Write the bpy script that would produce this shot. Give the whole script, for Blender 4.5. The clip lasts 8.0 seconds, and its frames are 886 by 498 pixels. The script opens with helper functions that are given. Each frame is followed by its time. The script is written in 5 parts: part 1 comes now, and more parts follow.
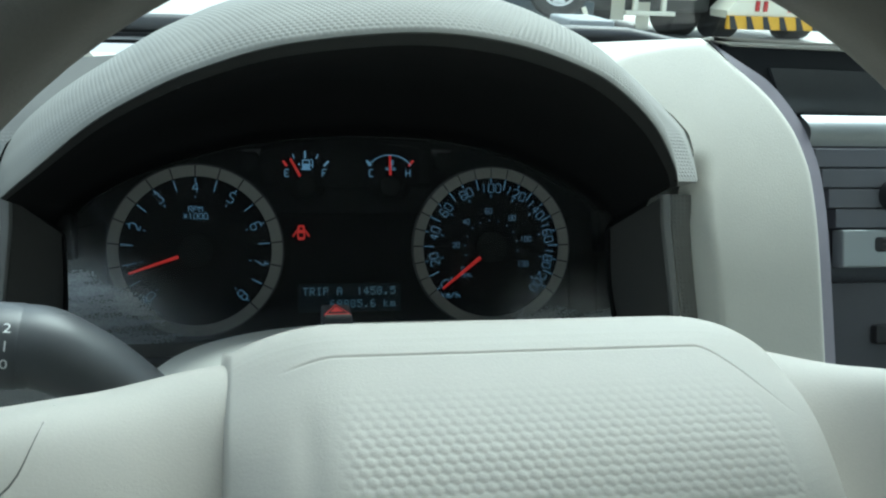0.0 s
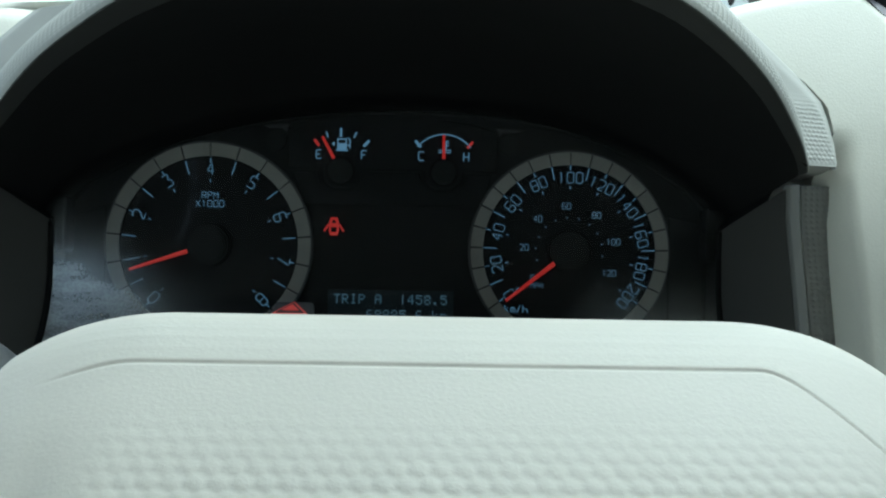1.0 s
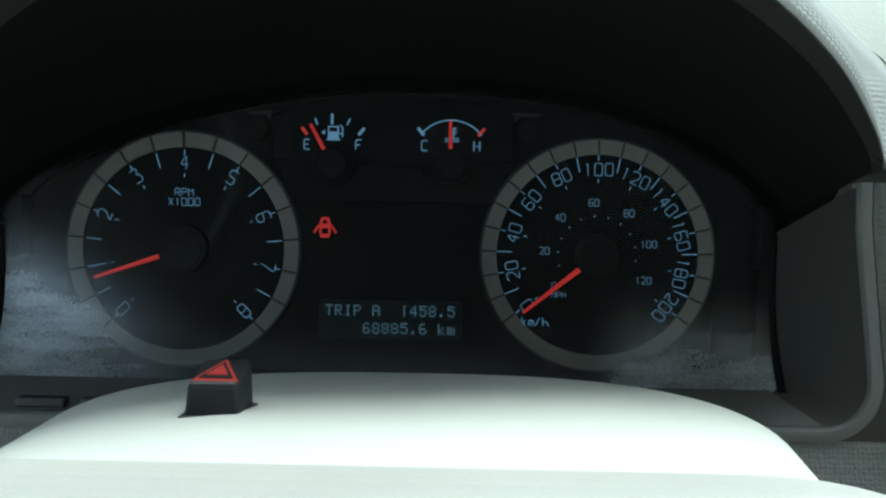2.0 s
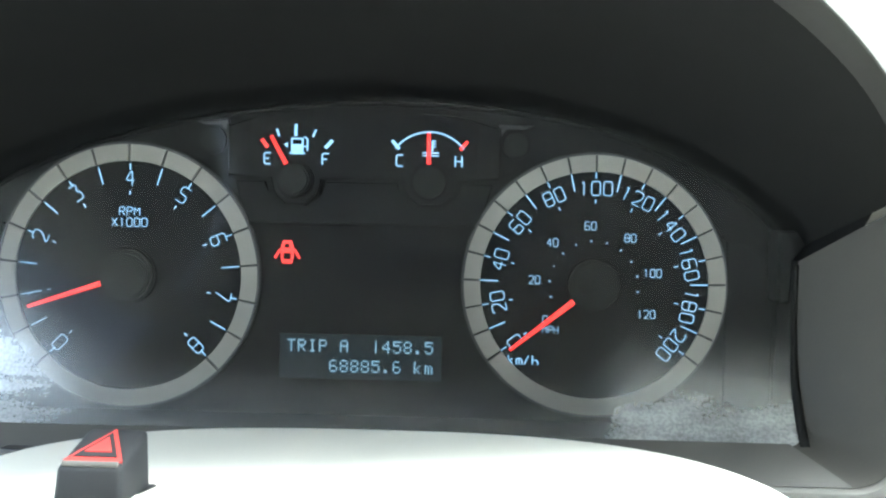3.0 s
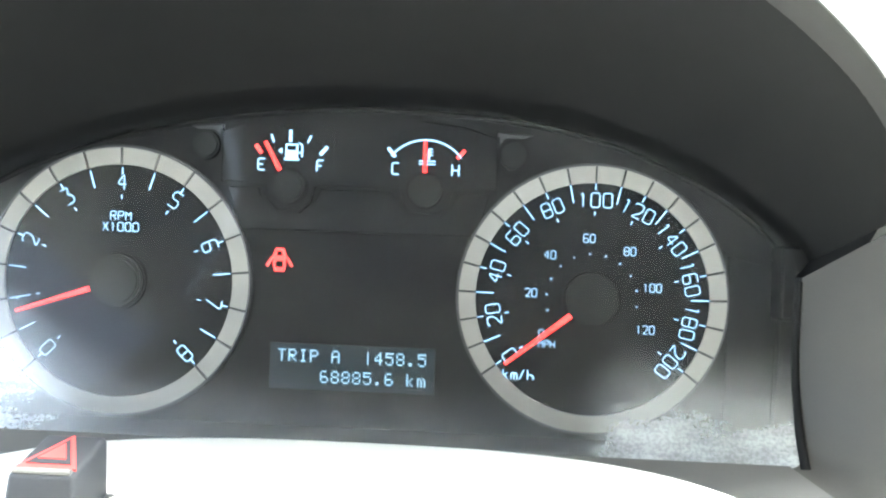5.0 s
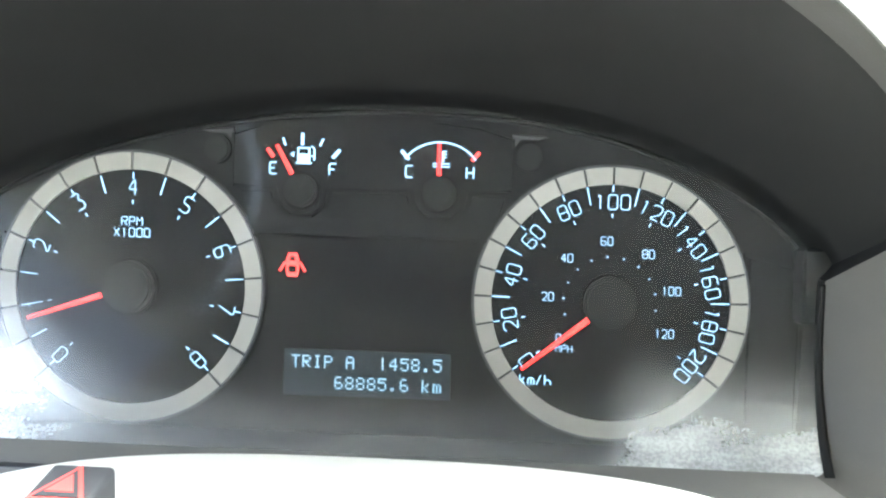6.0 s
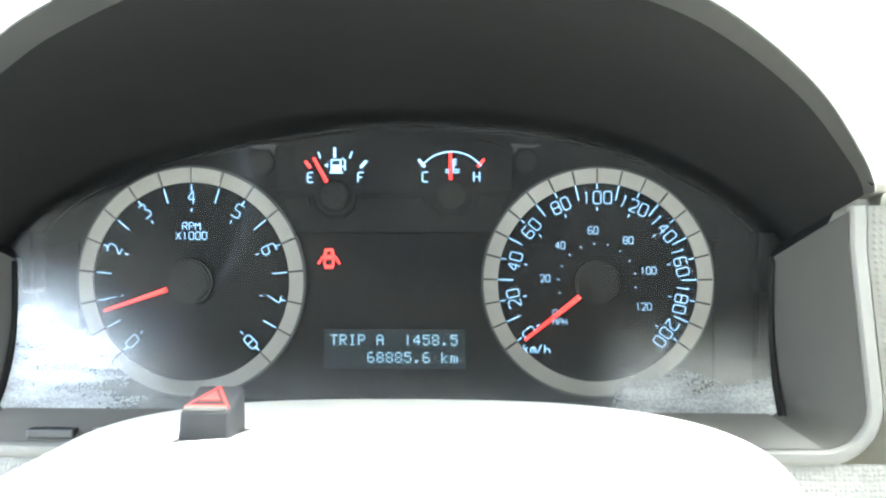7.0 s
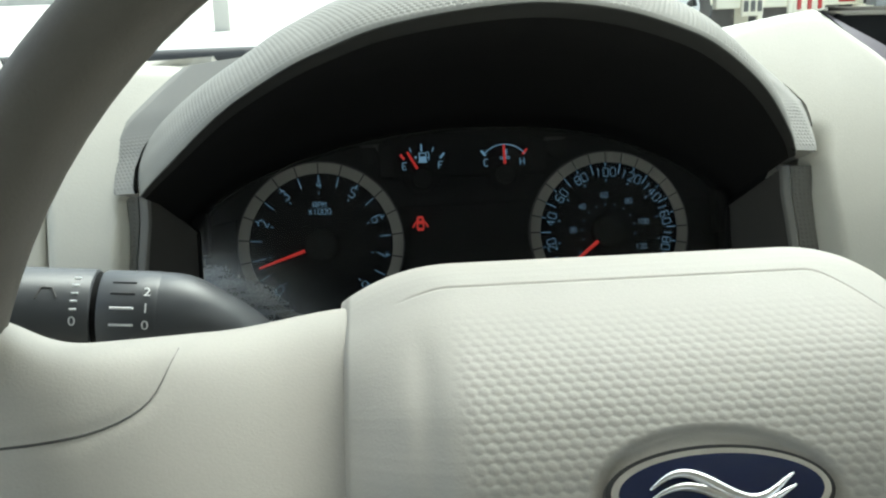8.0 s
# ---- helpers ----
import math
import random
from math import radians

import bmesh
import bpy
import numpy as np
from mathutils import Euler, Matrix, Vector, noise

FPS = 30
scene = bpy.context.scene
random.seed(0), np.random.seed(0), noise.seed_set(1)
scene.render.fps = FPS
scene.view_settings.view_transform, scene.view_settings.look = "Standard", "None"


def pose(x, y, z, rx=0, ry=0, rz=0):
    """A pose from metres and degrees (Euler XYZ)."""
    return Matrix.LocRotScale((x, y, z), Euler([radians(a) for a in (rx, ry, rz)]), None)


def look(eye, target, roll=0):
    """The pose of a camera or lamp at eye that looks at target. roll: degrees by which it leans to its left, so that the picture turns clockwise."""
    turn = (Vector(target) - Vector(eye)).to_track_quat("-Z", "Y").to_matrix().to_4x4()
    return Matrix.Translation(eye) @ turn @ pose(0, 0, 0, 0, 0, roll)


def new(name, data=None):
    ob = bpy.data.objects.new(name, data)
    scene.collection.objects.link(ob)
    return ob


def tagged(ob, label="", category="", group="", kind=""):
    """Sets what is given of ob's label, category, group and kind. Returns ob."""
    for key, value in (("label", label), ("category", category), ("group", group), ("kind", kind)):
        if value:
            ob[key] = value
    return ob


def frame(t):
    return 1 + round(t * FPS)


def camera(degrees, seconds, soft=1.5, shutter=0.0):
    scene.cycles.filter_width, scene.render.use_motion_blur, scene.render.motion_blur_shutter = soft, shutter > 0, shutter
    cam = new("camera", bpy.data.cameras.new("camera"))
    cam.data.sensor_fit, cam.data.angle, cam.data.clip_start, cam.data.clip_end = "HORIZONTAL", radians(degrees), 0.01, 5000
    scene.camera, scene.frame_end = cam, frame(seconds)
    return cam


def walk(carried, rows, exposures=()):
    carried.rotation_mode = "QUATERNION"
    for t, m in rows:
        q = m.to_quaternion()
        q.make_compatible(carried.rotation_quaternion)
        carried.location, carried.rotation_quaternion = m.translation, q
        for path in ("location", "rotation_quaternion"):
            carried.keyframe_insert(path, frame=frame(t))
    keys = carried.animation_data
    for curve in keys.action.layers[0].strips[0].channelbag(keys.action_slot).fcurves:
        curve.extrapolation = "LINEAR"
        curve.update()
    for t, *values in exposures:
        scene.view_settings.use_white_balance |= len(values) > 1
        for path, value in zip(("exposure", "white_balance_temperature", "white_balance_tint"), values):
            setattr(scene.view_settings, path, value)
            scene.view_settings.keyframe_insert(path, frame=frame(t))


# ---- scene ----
import functools

# The dashboard has a frame of its own: x to the right, y into the dial face, z up along the face, which leans back.
DASH = pose(0, 0, 1.08, -16.6)
# frames of the steering column, of the wheel, of the dashboard's wings and of the yard
COLUMN = DASH @ Matrix.Translation((0.011, -0.027, 0.0085)) @ Matrix.Diagonal((0.97, 1, 0.85, 1))
WHEEL = DASH @ Matrix.Translation((0.0078, -0.049, 0.0053)) @ Matrix.Diagonal((0.89, 1, 0.789, 1))
SIDES = DASH @ Matrix.Translation((0.005, -0.023, 0)) @ Matrix.Diagonal((0.93, 1, 0.95, 1))
YARD = pose(0.1, 0, 0, 0, 0, 3.2)
cam = camera(47.7, 8.0, soft=2.2)
PATH = [
    (0, (-0.0526, -0.6056, 0.0111), (0.3102, 1.3608, -0.0259), -0.50),
    (0.3, (-0.0200, -0.5584, 0.0122), (0.2776, 1.4193, 0.0295), 0.10),
    (0.5, (0.0021, -0.5426, 0.0122), (0.2124, 1.4459, 0.0517), 0.57),
    (0.8, (0.0094, -0.5159, -0.0030), (0.1182, 1.4805, 0.0493), 0.23),
    (1, (0.0159, -0.4965, -0.0064), (0.0601, 1.5028, 0.0212), 1.04),
    (1.2, (0.0129, -0.4856, 0.0012), (0.0376, 1.5143, -0.0059), 1.48),
    (1.5, (0.0164, -0.4663, 0.0125), (0.0073, 1.5331, -0.0381), 2.60),
    (1.8, (0.0232, -0.4437, 0.0148), (-0.0199, 1.5547, -0.0531), 1.66),
    (2, (0.0361, -0.4305, 0.0159), (-0.0216, 1.5676, -0.0484), 0.86),
    (3.5, (0.0473, -0.3731, 0.0208), (-0.0375, 1.6248, -0.0127), 1.61),
    (4, (0.0495, -0.3746, 0.0224), (-0.0449, 1.6228, -0.0173), 2.04),
    (5.5, (0.0539, -0.3712, 0.0173), (-0.0622, 1.6255, 0.0204), 2.00),
    (6, (0.0528, -0.3671, 0.0249), (-0.0803, 1.6281, -0.0120), 1.73),
    (6.5, (0.0488, -0.3739, 0.0209), (-0.0717, 1.6223, -0.0045), 1.51),
    (7, (0.0455, -0.4368, 0.0146), (-0.0585, 1.5605, 0.0154), -0.02),
    (7.2, (0.0284, -0.4753, 0.0120), (-0.0154, 1.5240, 0.0377), -0.78),
    (7.5, (0.0088, -0.5346, 0.0082), (0.0247, 1.4649, 0.0505), -1.60),
    (7.8, (-0.0268, -0.5912, -0.0042), (0.0450, 1.4069, 0.0453), -1.81),
    (8, (-0.0486, -0.6166, -0.0186), (0.0632, 1.3799, 0.0230), -2.88),
]
walk(cam, [(t, DASH @ look(eye, target, roll)) for t, eye, target, roll in PATH],
     exposures=[(0, 1.62, 5550, -10), (0.5, 1.62, 5550, -10), (1, 1.65, 5550, -10), (1.5, 1.57, 5550, -11), (2, 1.80, 5550, -10), (2.2, 1.90, 5600, -9), (3.3, 5.08, 6050, 2), (4.2, 5.32, 6100, 4), (5.4, 5.47, 6150, 4), (6.7, 5.47, 6250, 5), (7, 5.25, 6150, 2), (7.5, 3.95, 6100, -1), (8, 1.90, 6250, -3)])

# ---- world and light ----
SUN_UP, SUN_ROUND = 61.0, 40.0
world = bpy.data.worlds.new("sky")
scene.world = world
world.use_nodes = True
nt = world.node_tree
sky = nt.nodes.new("ShaderNodeTexSky")
sky.sky_type, sky.sun_disc = "NISHITA", False
sky.sun_elevation, sky.sun_rotation = radians(SUN_UP), radians(SUN_ROUND)
sky.air_density, sky.dust_density, sky.ozone_density = 1.0, 3.5, 1.0
# thin cloud: the sky's blue is half washed out
grey = nt.nodes.new("ShaderNodeRGBToBW")
veil = nt.nodes.new("ShaderNodeMix")
veil.data_type = "RGBA"
veil.inputs["Factor"].default_value = 0.65
nt.links.new(sky.outputs[0], grey.inputs[0]), nt.links.new(sky.outputs[0], veil.inputs["A"]), nt.links.new(grey.outputs[0], veil.inputs["B"])
nt.links.new(veil.outputs["Result"], nt.nodes["Background"].inputs[0])
nt.nodes["Background"].inputs[1].default_value = 0.15
sun = new("sun", bpy.data.lights.new("sun", "SUN"))
sun.data.energy, sun.data.angle, sun.data.color = 0.95, radians(42.0), (1.0, 0.97, 0.92)
_az, _el = radians(SUN_ROUND), radians(SUN_UP)
sun.matrix_world = look(Vector((math.sin(_az) * math.cos(_el), math.cos(_az) * math.cos(_el), math.sin(_el))) * 20, (0, 0, 0))


# ---- materials ----
def nodes_of(name):
    m = bpy.data.materials.new(name)
    m.use_nodes = True
    n, l = m.node_tree.nodes, m.node_tree.links
    return m, n, l, n["Principled BSDF"]


def surface(name, color, rough=0.5, metal=0.0, vary=0.12, blotch=40.0, grain=900.0, bump=0.1, depth=0.0003, cells=0.0, cell_depth=0.0006, spec=0.5):
    """Moulded or painted surface: large blotches, fine grain, and if cells is set a pebbled relief of that many cells per metre."""
    m, n, l, b = nodes_of(name)
    co = n.new("ShaderNodeTexCoord")
    big = n.new("ShaderNodeTexNoise")
    big.inputs["Scale"].default_value, big.inputs["Detail"].default_value = blotch, 5
    fine = n.new("ShaderNodeTexNoise")
    fine.inputs["Scale"].default_value, fine.inputs["Detail"].default_value = grain, 3
    l.new(co.outputs["Object"], big.inputs["Vector"]), l.new(co.outputs["Object"], fine.inputs["Vector"])
    ramp = n.new("ShaderNodeValToRGB")
    lo = [max(0, c * (1 - vary)) for c in color] + [1]
    hi = [min(1, c * (1 + vary)) for c in color] + [1]
    ramp.color_ramp.elements[0].color, ramp.color_ramp.elements[1].color = lo, hi
    ramp.color_ramp.elements[0].position, ramp.color_ramp.elements[1].position = 0.3, 0.7
    mix = n.new("ShaderNodeMath")
    mix.operation = "MULTIPLY_ADD"
    mix.inputs[1].default_value = 0.35
    l.new(fine.outputs["Fac"], mix.inputs[0])
    half = n.new("ShaderNodeMath")
    half.operation = "MULTIPLY"
    half.inputs[1].default_value = 0.65
    l.new(big.outputs["Fac"], half.inputs[0]), l.new(half.outputs[0], mix.inputs[2])
    l.new(mix.outputs[0], ramp.inputs["Fac"]), l.new(ramp.outputs["Color"], b.inputs["Base Color"])
    rr = n.new("ShaderNodeMapRange")
    rr.inputs["To Min"].default_value, rr.inputs["To Max"].default_value = max(0.02, rough - 0.08), min(1, rough + 0.08)
    l.new(big.outputs["Fac"], rr.inputs["Value"]), l.new(rr.outputs[0], b.inputs["Roughness"])
    b.inputs["Metallic"].default_value, b.inputs["Specular IOR Level"].default_value = metal, spec
    bp = n.new("ShaderNodeBump")
    bp.inputs["Strength"].default_value, bp.inputs["Distance"].default_value = bump, depth
    l.new(fine.outputs["Fac"], bp.inputs["Height"])
    if cells:
        vo = n.new("ShaderNodeTexVoronoi")
        vo.feature, vo.inputs["Scale"].default_value = "F1", cells
        vo.inputs["Randomness"].default_value = 0.35
        l.new(co.outputs["Object"], vo.inputs["Vector"])
        b2 = n.new("ShaderNodeBump")
        b2.invert = True
        b2.inputs["Strength"].default_value, b2.inputs["Distance"].default_value = 0.9, cell_depth
        l.new(vo.outputs["Distance"], b2.inputs["Height"]), l.new(bp.outputs[0], b2.inputs["Normal"])
        bp = b2
    l.new(bp.outputs[0], b.inputs["Normal"])
    return m


def lamp_paint(name, color, strength, base=(0.6, 0.65, 0.7)):
    """Back-lit print on the dials: it gives off light."""
    m, n, l, b = nodes_of(name)
    b.inputs["Base Color"].default_value = (*base, 1)
    b.inputs["Roughness"].default_value = 0.5
    co = n.new("ShaderNodeTexCoord")
    no = n.new("ShaderNodeTexNoise")
    no.inputs["Scale"].default_value = 220
    l.new(co.outputs["Object"], no.inputs["Vector"])
    mr = n.new("ShaderNodeMapRange")
    mr.inputs["To Min"].default_value, mr.inputs["To Max"].default_value = strength * 0.75, strength * 1.2
    l.new(no.outputs["Fac"], mr.inputs["Value"]), l.new(mr.outputs[0], b.inputs["Emission Strength"])
    b.inputs["Emission Color"].default_value = (*color, 1)
    return m


CREAM = surface("cream_leather", (0.395, 0.372, 0.332), 0.58, vary=0.06, blotch=25, grain=1100, bump=0.16, depth=0.0004)
CREAM_DASH = surface("cream_vinyl", (0.555, 0.543, 0.487), 0.55, vary=0.04, blotch=25, grain=900, bump=0.3, depth=0.0004)
CREAM_SMOOTH = surface("cream_plastic", (0.570, 0.556, 0.500), 0.5, vary=0.05, blotch=20, grain=1200, bump=0.15, depth=0.0002)
RIM_LEATHER = surface("rim_leather", (0.090, 0.080, 0.067), 0.6, vary=0.08, blotch=30, grain=800, bump=0.3, depth=0.0004)
CAP_SKIN = surface("cap_vinyl", (0.158, 0.156, 0.144), 0.66, vary=0.06, blotch=20, grain=1500, bump=0.2, depth=0.0002, spec=0.28)
CAP_LIGHT = surface("end_cap_vinyl", (0.300, 0.297, 0.280), 0.62, vary=0.06, blotch=20, grain=1500, bump=0.2, depth=0.0002, spec=0.3)
HOOD = surface("hood_vinyl", (0.266, 0.264, 0.246), 0.66, vary=0.06, blotch=20, grain=1500, bump=0.2, depth=0.0002, spec=0.28)
HOOD_CELLS = surface("pebbled_grey", (0.1716, 0.1693, 0.1560), 0.6, vary=0.06, blotch=25, grain=1500, bump=0.2, depth=0.0002, cells=560, cell_depth=0.0007)
GREY = surface("grey_plastic", (0.0663, 0.0640, 0.0585), 0.55, vary=0.08, blotch=25, grain=1600, bump=0.25, depth=0.0002)
CHEEK = surface("dark_side_plastic", (0.042, 0.040, 0.036), 0.65, vary=0.08, blotch=25, grain=1600, bump=0.25, depth=0.0002, spec=0.3)
LINER = surface("black_liner", (0.0085, 0.0085, 0.0085), 0.85, vary=0.12, blotch=30, grain=1800, bump=0.25, depth=0.0002, spec=0.1)
FACE = surface("dial_face", (0.0043, 0.0043, 0.0047), 0.8, vary=0.05, blotch=40, grain=400, bump=0.0, depth=0.0001, spec=0.15)
FACE_STEP = surface("dial_face_step", (0.0053, 0.0053, 0.0057), 0.75, vary=0.05, blotch=40, grain=400, bump=0.0, depth=0.0001, spec=0.15)
BLACK = surface("black_plastic", (0.02, 0.02, 0.022), 0.42, vary=0.15, blotch=60, grain=1500, bump=0.2, depth=0.0002)
RING = surface("dial_ring_paint", (0.2028, 0.1927, 0.1716), 0.5, vary=0.06, blotch=90, grain=3000, bump=0.1, depth=0.0001)
RIM_GREY = surface("rim_grey_plastic", (0.1560, 0.1529, 0.1435), 0.55, vary=0.06, blotch=30, grain=1500, bump=0.2, depth=0.0002)
BRACKET = surface("bracket_plastic", (0.018, 0.018, 0.019), 0.6, vary=0.08, blotch=60, grain=900, bump=0.0)
LIP = surface("visor_lip_plastic", (0.017, 0.0168, 0.0155), 0.6, vary=0.08, blotch=25, grain=1600, bump=0.2, depth=0.0002)
GAP = surface("ring_gap", (0.0156, 0.0156, 0.0156), 0.7, vary=0.1, blotch=50, grain=2000)
BLUE_LIT = lamp_paint("lit_blue_white", (0.33, 0.64, 1.0), 0.074, (0.1, 0.11, 0.12))
BLUE_DIM = lamp_paint("lit_blue_dim", (0.33, 0.64, 1.0), 0.042, (0.1, 0.11, 0.12))
RED_LIT = lamp_paint("lit_red", (1.0, 0.035, 0.03), 0.075, (0.4, 0.02, 0.015))
LCD_LIT = lamp_paint("lit_display", (0.35, 0.72, 1.0), 0.036, (0.1, 0.11, 0.12))
LCD_BACK = surface("display_back", (0.011, 0.017, 0.021), 0.6, vary=0.08, blotch=100, grain=600, bump=0.0, spec=0.2)
RED_PRINT = surface("red_print", (0.38, 0.026, 0.022), 0.5, vary=0.1, blotch=100, grain=2000, bump=0.1)
WHITE_PRINT = surface("white_print", (0.75, 0.76, 0.76), 0.5, vary=0.05, blotch=100, grain=2000, bump=0.05)
SILVER = surface("silver_trim", (0.4056, 0.4368, 0.4446), 0.38, metal=0.25, vary=0.05, blotch=40, grain=1500, bump=0.05)
CHROME = surface("chrome", (0.8, 0.8, 0.82), 0.12, metal=1.0, vary=0.03, blotch=40, grain=900, bump=0.02)
EMBLEM_BLUE = surface("emblem_blue", (0.006, 0.013, 0.050), 0.2, vary=0.1, blotch=60, grain=1500, bump=0.03)
SCREEN = surface("dark_screen", (0.045, 0.048, 0.050), 0.22, vary=0.1, blotch=30, grain=800, bump=0.01)
PURPLE_TRIM = surface("violet_grey_trim", (0.2340, 0.2145, 0.2496), 0.5, vary=0.08, blotch=30, grain=1200)
STACK = surface("stack_plastic", (0.0663, 0.0671, 0.0764), 0.45, vary=0.1, blotch=30, grain=1600, bump=0.2, depth=0.0002)
GROUND = surface("concrete_yard", (0.50, 0.485, 0.455), 0.9, vary=0.22, blotch=0.35, grain=18, bump=0.4, depth=0.01)
RUBBER = surface("tyre_rubber", (0.06, 0.058, 0.054), 0.85, vary=0.2, blotch=6, grain=80, bump=0.4, depth=0.003)
ALLOY = surface("alloy_rim", (0.62, 0.63, 0.64), 0.35, metal=0.7, vary=0.05, blotch=8, grain=100, bump=0.05)
WHITE_PAINT = surface("white_truck_paint", (0.85, 0.81, 0.66), 0.5, vary=0.08, blotch=1.5, grain=30, bump=0.1, depth=0.002)
YELLOW_PAINT = surface("yellow_paint", (0.75, 0.42, 0.03), 0.5, vary=0.1, blotch=3, grain=40, bump=0.05)
BLACK_PAINT = surface("black_paint", (0.03, 0.03, 0.03), 0.5, vary=0.1, blotch=3, grain=40, bump=0.05)
TAIL_RED = surface("tail_light_red", (0.45, 0.03, 0.03), 0.25, vary=0.1, blotch=8, grain=60, bump=0.02)
SEAT_GREY = surface("seat_cloth", (0.30, 0.28, 0.24), 0.9, vary=0.1, blotch=12, grain=400, bump=0.4, depth=0.0008)
ROOF_LINER = surface("roof_cloth", (0.5148, 0.4992, 0.4524), 0.9, vary=0.05, blotch=6, grain=300, bump=0.3, depth=0.0006)
BODY_PAINT = surface("car_body_paint", (0.25, 0.25, 0.26), 0.3, vary=0.04, blotch=2, grain=50, bump=0.02)
PALE_WALL = surface("pale_wall", (0.6, 0.58, 0.53), 0.85, vary=0.1, blotch=1.2, grain=20, bump=0.3, depth=0.005)
DARK_GLASS = surface("vehicle_glass", (0.03, 0.035, 0.04), 0.08, vary=0.05, blotch=3, grain=30, bump=0.01)


DUST_GLARE = 1.0


def dusty_lens():
    """Clear dial cover with a dusty film; reflections in its lower corners are painted into the film."""
    m, n, l, b = nodes_of("dusty_lens")
    n.remove(b)
    out = n["Material Output"]
    co = n.new("ShaderNodeTexCoord")
    sep = n.new("ShaderNodeSeparateXYZ")
    l.new(co.outputs["Object"], sep.inputs[0])

    def math_node(op, a, c):
        k = n.new("ShaderNodeMath")
        k.operation, k.use_clamp = op, op != "SUBTRACT"
        for i, v in enumerate((a, c)):
            if isinstance(v, (int, float)):
                k.inputs[i].default_value = v
            else:
                l.new(v, k.inputs[i])
        return k.outputs[0]

    def band(v, a, c):
        k = n.new("ShaderNodeMapRange")
        k.interpolation_type = "SMOOTHSTEP"
        k.inputs["From Min"].default_value, k.inputs["From Max"].default_value = a, c
        l.new(v, k.inputs["Value"])
        return k.outputs[0]

    def noise_of(scale, detail):
        k = n.new("ShaderNodeTexNoise")
        k.inputs["Scale"].default_value, k.inputs["Detail"].default_value = scale, detail
        l.new(co.outputs["Object"], k.inputs["Vector"])
        return k.outputs["Fac"]

    def sum_of(*terms):
        """Sum of (value, factor) pairs and a small offset, unclamped."""
        acc = 0.006
        for v, f in terms:
            k = n.new("ShaderNodeMath")
            k.operation = "MULTIPLY_ADD"
            l.new(v, k.inputs[0])
            k.inputs[1].default_value = f
            if isinstance(acc, float):
                k.inputs[2].default_value = acc
            else:
                l.new(acc, k.inputs[2])
            acc = k.outputs[0]
        return acc

    # dusty film and painted reflections fill the lower corners: the upper edge climbs from the middle of the cover to
    # both sides
    right, left = band(sep.outputs["X"], 0.080, 0.100), band(sep.outputs["X"], -0.055, -0.160)
    depth = sum_of((right, 0.018), (left, 0.046), (sep.outputs["Z"], -1.0), (noise_of(55, 4), 0.009))
    dust_glare = band(depth, -0.006, 0.013)
    veil_edge = band(depth, -0.024, 0.014)
    # wiping marks: noise drawn out along the cover
    wipe = n.new("ShaderNodeMapping")
    wipe.inputs["Scale"].default_value, wipe.inputs["Rotation"].default_value = (30, 30, 150), (0, radians(28), 0)
    l.new(co.outputs["Object"], wipe.inputs["Vector"])
    smear = n.new("ShaderNodeTexNoise")
    smear.inputs["Scale"].default_value, smear.inputs["Detail"].default_value = 1.6, 5
    l.new(wipe.outputs[0], smear.inputs["Vector"])
    streak = math_node("ADD", math_node("MULTIPLY", band(smear.outputs["Fac"], 0.35, 0.65), 0.35), 0.65)
    speck = math_node("ADD", math_node("MULTIPLY", band(noise_of(900, 8), 0.40, 0.60), 0.25), 0.75)
    corner = math_node("ADD", right, left)
    film = math_node("ADD", math_node("MULTIPLY", math_node("MULTIPLY", dust_glare, corner), 0.38), math_node("MULTIPLY", veil_edge, 0.22))
    film = math_node("MULTIPLY", film, math_node("MULTIPLY", speck, streak))
    # the constant floor paints an even pale glare over the whole cover
    film = math_node("ADD", math_node("MULTIPLY", film, DUST_GLARE), 0.0065)
    clear = n.new("ShaderNodeBsdfTransparent")
    gloss = n.new("ShaderNodeBsdfGlossy")
    gloss.inputs["Roughness"].default_value = 0.015
    fres = n.new("ShaderNodeFresnel")
    fres.inputs["IOR"].default_value = 1.20
    mix1 = n.new("ShaderNodeMixShader")
    l.new(fres.outputs[0], mix1.inputs[0]), l.new(clear.outputs[0], mix1.inputs[1]), l.new(gloss.outputs[0], mix1.inputs[2])
    dust = n.new("ShaderNodeBsdfDiffuse")
    dust.inputs["Color"].default_value = (0.70, 0.73, 0.75, 1)
    # the film also scatters what the cover mirrors
    haze = n.new("ShaderNodeBsdfGlossy")
    haze.inputs["Roughness"].default_value, haze.inputs["Color"].default_value = 0.32, (0.80, 0.83, 0.85, 1)
    grime = n.new("ShaderNodeMixShader")
    grime.inputs[0].default_value = 0.55
    l.new(dust.outputs[0], grime.inputs[1]), l.new(haze.outputs[0], grime.inputs[2])
    mix2 = n.new("ShaderNodeMixShader")
    l.new(film, mix2.inputs[0]), l.new(mix1.outputs[0], mix2.inputs[1]), l.new(grime.outputs[0], mix2.inputs[2])
    l.new(mix2.outputs[0], out.inputs["Surface"])
    return m


LENS = dusty_lens()


